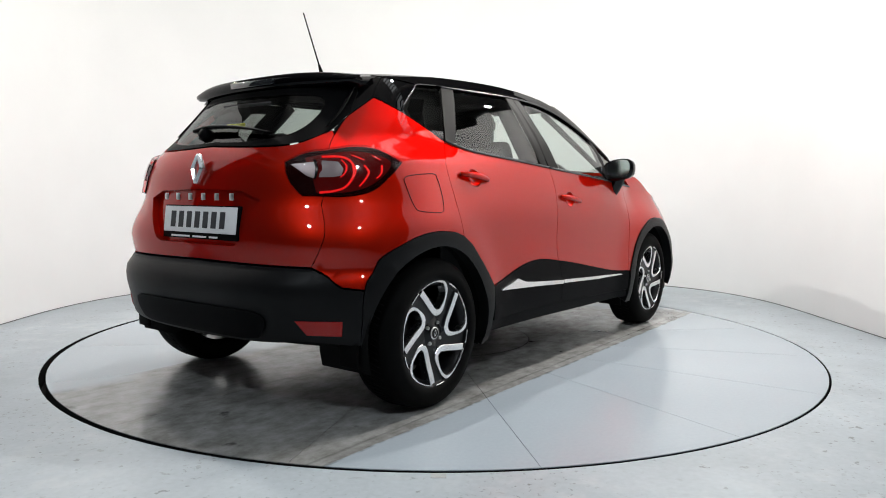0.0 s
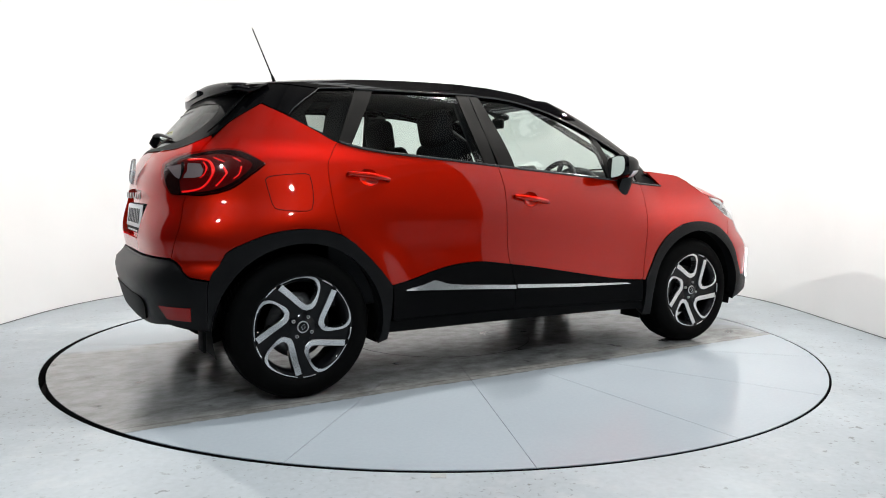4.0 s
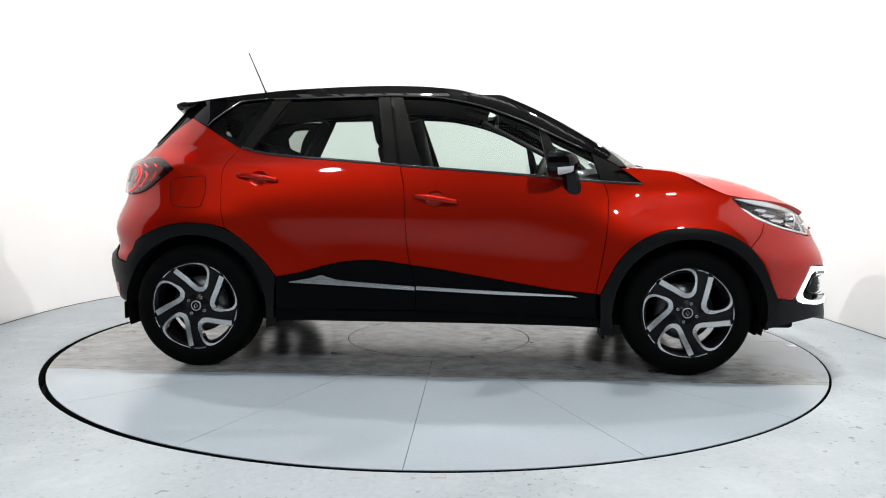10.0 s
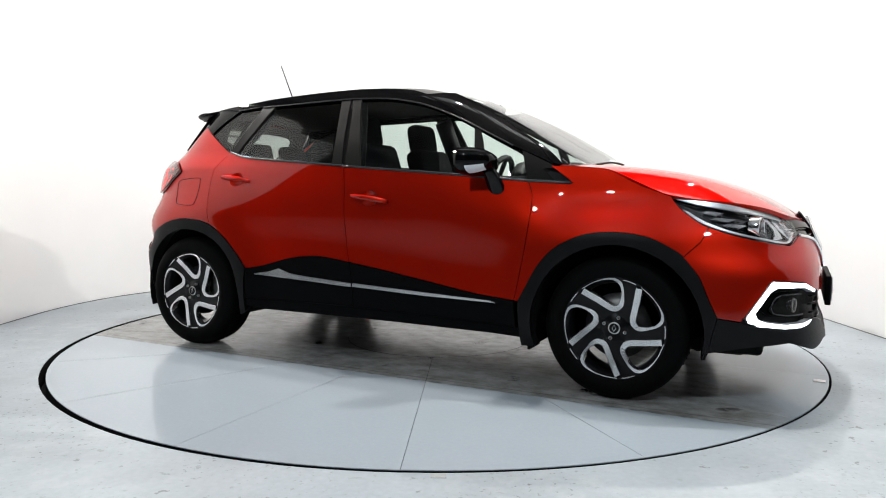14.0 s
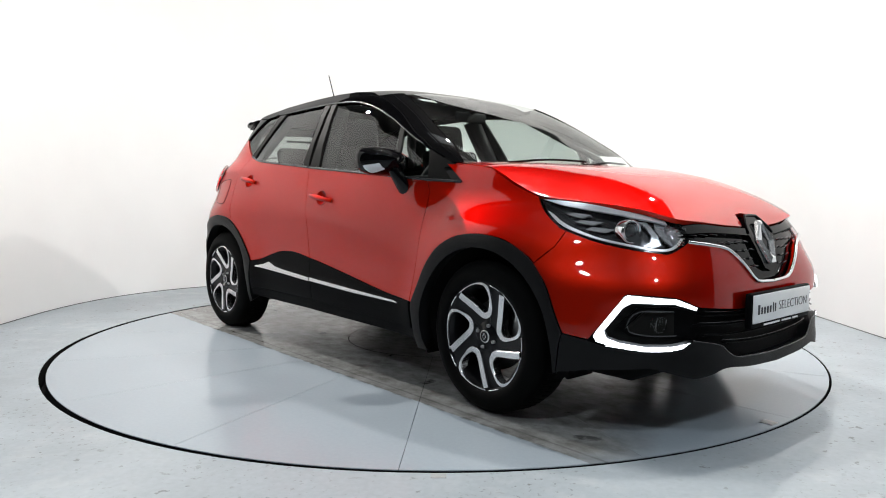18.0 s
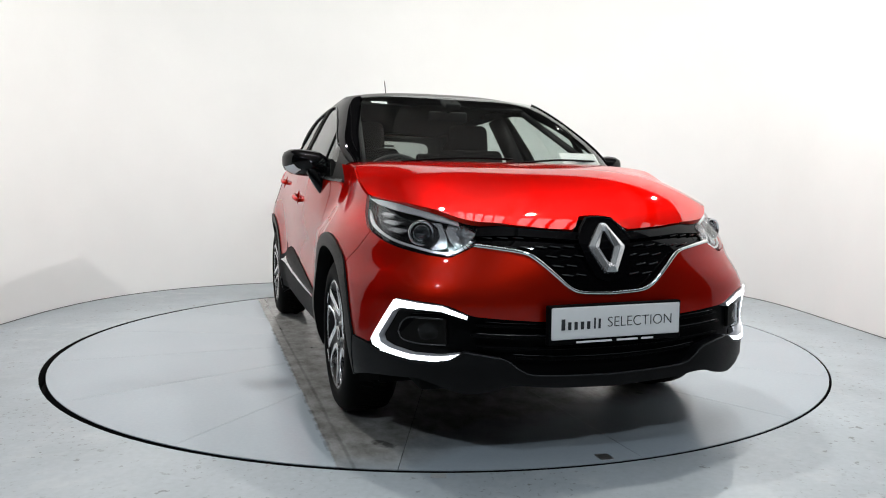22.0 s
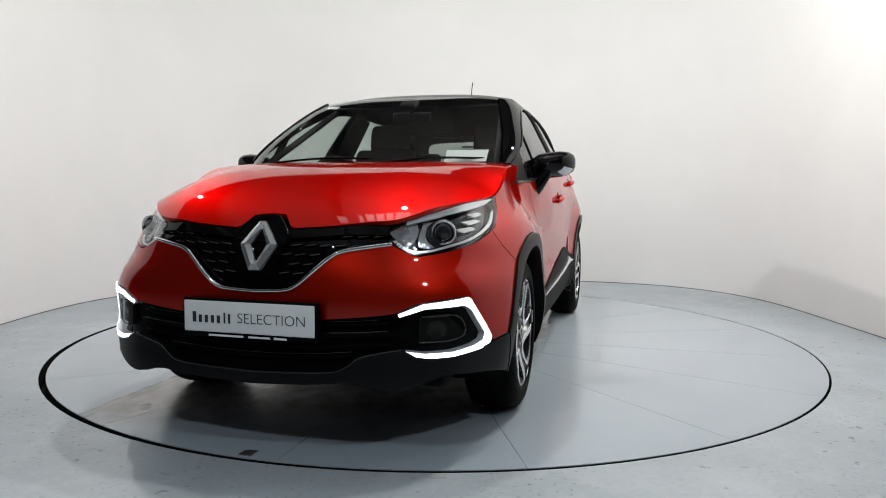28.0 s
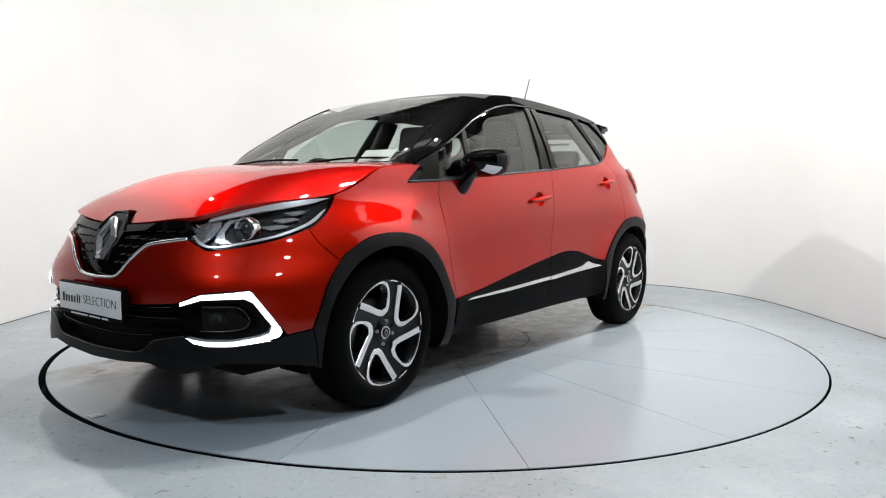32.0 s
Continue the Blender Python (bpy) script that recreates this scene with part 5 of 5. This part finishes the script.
    # mud flaps and underbody
    twin("mud_flap", box(.872, -.80, .18, .887, -.64, .33, .006), RUBBER, car)
    twin("mud_flap", box(-1.735, -.79, .245, -1.72, -.69, .34, .006), RUBBER, car)
    twin("air_guide", box(1.67, -.74, .205, 1.69, -.58, .30, .006), RUBBER, car)
    part("underbody", box(-1.25, -.64, .225, 1.92, .64, .30, .02), GAP, car, "dark underbody")
    # unseen block added behind the lip to keep wall light from under the nose
    part("nose_light_block", box(1.60, -.50, .19, 1.84, .50, .30, .02), GAP, car, "added dark block against light under the nose")
    part("underbody", box(-1.80, -.62, .36, -1.20, .62, .44, .02), GAP, car)
    part("underbody", box(-.90, -.80, .25, .88, .80, .32, .02), GAP, car)
    for cxx in (1.303, -1.303):
        for s in (1, -1):
            b = lathe([(.40, 0), (.40, .28), (0, .28)], 40)
            bmesh.ops.delete(b, geom=[v for v in b.verts if v.co.z < -.13], context="VERTS")
            part("wheel_liner", moved(b, pose(cxx, -.82 * s, .34, 0, 0, 0 if s > 0 else 180)), GAP, car)
    # inner shell that closes the panel gaps
    for name, a, b, z0, z1 in (("inner_shell", RX - LEN, FX + LEN, .30, .97),):
        nu, nz = 90, 10
        vs = []
        us = [a + (b - a) * i / nu for i in range(nu + 1)]
        for u in us:
            for k in range(nz + 1):
                vs.append(tuple(at(u, z0 + (z1 - z0) * k / nz, -.05)))
        fs = []
        for i in range(nu):
            for k in range(nz):
                q = [i * (nz + 1) + k, (i + 1) * (nz + 1) + k, (i + 1) * (nz + 1) + k + 1, i * (nz + 1) + k + 1]
                c = sum((Vector(vs[j]) for j in q), Vector()) / 4
                if min(math.hypot(c.x - w, c.z - .34) for w in (1.303, -1.303)) > .44 and c.z < .97 - .30 * soft(1.25, 1.6, c.x):
                    fs.append(q)
        twin(name, from_lists(vs, fs), GAP, car)


def build_interior(car):
    part("cabin_floor", box(-1.6, -.70, .30, 1.0, .70, .36), GAP, car)
    part("dashboard", tube(spline([(.86, -.70, .99), (.90, -.35, 1.03), (.92, 0, 1.04), (.90, .35, 1.03), (.86, .70, .99)], .05), .115, sides=14, flat=.55), GREYPLASTIC, car, "dark dashboard")
    part("dash_front", box(.62, -.70, .60, .84, .70, .97, .04), GREYPLASTIC, car)
    part("dash_shelf", box(.80, -.66, .99, 1.10, .66, 1.055, .02), GREYPLASTIC, car)
    part("instrument_hood", tube(spline([(.72, -.56, 1.02), (.70, -.46, 1.075), (.70, -.30, 1.075), (.72, -.20, 1.02)], .03), .035, sides=10), GREYPLASTIC, car)
    m = pose(.52, -.38, .97, 0, -68, 0)
    ring = [(.185 * math.cos(a), .185 * math.sin(a), 0) for a in [2 * math.pi * k / 40 for k in range(40)]]
    wheel_ob = part("steering_wheel", moved(tube(ring, .016, True, 10), m), GREYPLASTIC, car, "dark steering wheel")
    part("airbag_pad", moved(lathe([(0, .03), (.06, .025), (.075, .0), (.07, -.03), (.03, -.05), (.03, -.2)], 24, "Z"), m), GREYPLASTIC, wheel_ob)
    for a in (0, 180, 270):
        part("wheel_spoke", moved(box(.05, -.018, -.008, .18, .018, .010, .005), m @ Matrix.Rotation(radians(a + 90), 4, "Z")), GREYPLASTIC, wheel_ob)

    def seat(name, x, y, w, rest):
        back = box(-.065, -w / 2, 0, .065, w / 2, .68, .05, 3)
        for v in back.verts:
            if v.co.z > .4:
                v.co.y *= .84
        s = part(name, moved(back, pose(x - .22, y, .58, 0, -16, 0)), FABRIC, car, "dark fabric seat")
        part("cushion", moved(box(-.24, -w / 2, -.07, .26, w / 2, .07, .05, 3), pose(x, y, .58, 0, -6, 0)), FABRIC, s)
        for yy in rest:
            head = box(-.055, -.14, -.10, .055, .14, .11, .05, 3)
            part("headrest", moved(head, pose(x - .44, y + yy, 1.305, 0, -10, 0)), FABRIC, s)
            for d in (-.06, .06):
                part("headrest_post", tube([(x - .45, y + yy + d, 1.20), (x - .42, y + yy + d, 1.14)], .006, sides=6), CHROME, s)
    seat("front_seat", .10, -.37, .54, (0,))
    seat("front_seat", .10, .37, .54, (0,))
    bench = moved(box(-.06, -.62, 0, .06, .62, .58, .04, 3), pose(-1.0, 0, .58, 0, -18, 0))
    b = part("rear_bench", bench, FABRIC, car, "dark fabric rear bench")
    part("cushion", moved(box(-.22, -.62, -.07, .26, .62, .07, .05, 3), pose(-.80, 0, .56, 0, -5, 0)), FABRIC, b)
    for yy in (-.36, 0, .36):
        part("headrest", moved(box(-.04, -.12, -.06, .04, .12, .07, .03, 3), pose(-1.185, yy, 1.19, 0, -14, 0)), FABRIC, b)
    part("parcel_shelf", box(-1.72, -.56, .97, -1.20, .56, .99, .006), GREYPLASTIC, car, "dark parcel shelf")
    mir = part("interior_mirror", box(.30, -.12, 1.365, .325, .12, 1.425, .012, 3), GREYPLASTIC, car, "dark interior mirror")
    part("mirror_stalk", tube([(.315, 0, 1.42), (.40, 0, 1.47)], .012, sides=8), GREYPLASTIC, mir)
    part("sensor_cover", moved(box(-.06, -.05, -.02, .06, .05, .02, .015), pose(.36, 0, 1.465, 0, 24, 0)), GREYPLASTIC, mir)
    for s in (1, -1):
        part("sun_visor", moved(box(-.08, -.18, -.008, .08, .18, .008, .006), pose(.18, -.33 * s, 1.475, 0, 14, 0)), LINING, car)
        # inner pillars and door cards
        for p, q, r in (((-.27, .55, 1.45), (-.18, .725, 1.04), .06), ((-.90, .525, 1.44), (-1.10, .665, 1.16), .03), ((.22, .53, 1.44), (.93, .64, 1.08), .018)):
            part("inner_pillar", tube([(p[0], p[1] * s, p[2]), (q[0], q[1] * s, q[2])], r, sides=8), GREYPLASTIC, car)
        part("door_card", box(-1.15, min(.765 * s, .735 * s), .40, .84, max(.765 * s, .735 * s), 1.03, .01), GREYPLASTIC, car)
    # papers behind the glass
    part("tax_sheet", moved(box(-.001, -.105, -.045, .001, .105, .045), pose(1.0, .50, 1.128, 0, -48, 0)), PAPER, car, "white paper sheets behind the windscreen", smooth=False)
    panel("screen_sticker", high, loop(line(W((.405, 1.458), (.495, 1.462), (.49, 1.447), (.41, 1.440)))), PAPER, car, "pale sticker in the windscreen corner", both=False, lift=-.008, depth=0, inset=0, step=.02)
    part("rear_sticker", box(-1.722, -.10, 1.235, -1.720, .04, 1.250), YELLOW, car, "yellow sticker on the rear window", smooth=False)


def rear_glass_marks(car):
    """Plain bars where the dealer's name stands on the rear glass."""
    p = at(by_end(0, 1.344, True), 1.344, -.012)
    part("glass_lettering_bar", box(p.x, -.17, 1.336, p.x + .002, .17, 1.352), INK, car, "dark lettering strip on the rear glass", smooth=False)


def build_car():
    car = tagged(new("car"), "red compact crossover with black roof on the turntable", "car")
    bumper, gate, front_doors, rear_doors, lamps = build_body(car)
    build_fittings(car, bumper, gate, front_doors, rear_doors, lamps)
    build_interior(car)
    rear_glass_marks(car)
    wheel(car, 1.303, 1, 0)
    wheel(car, -1.303, 1, 12.6)
    wheel(car, 1.303, -1, -7.6)
    wheel(car, -1.303, -1, 0)
    return car


studio()
table = turntable()
car_ob = build_car()


def motions():
    rows_car, rows_table = [], []
    for k in range(33):
        t = float(k)
        a = 52.42 - 5.659 * t + .6459 * ((t - 16) / 16) ** 2
        c, s = math.cos(radians(a)), math.sin(radians(a))
        rows_car.append((t, pose(.053 * c + .0699 * s, .053 * s - .0699 * c, 0, 0, 0, a)))
        rows_table.append((t, pose(0, 0, 0, 0, 0, a)))
    walk(car_ob, rows_car)
    walk(table, rows_table)


motions()
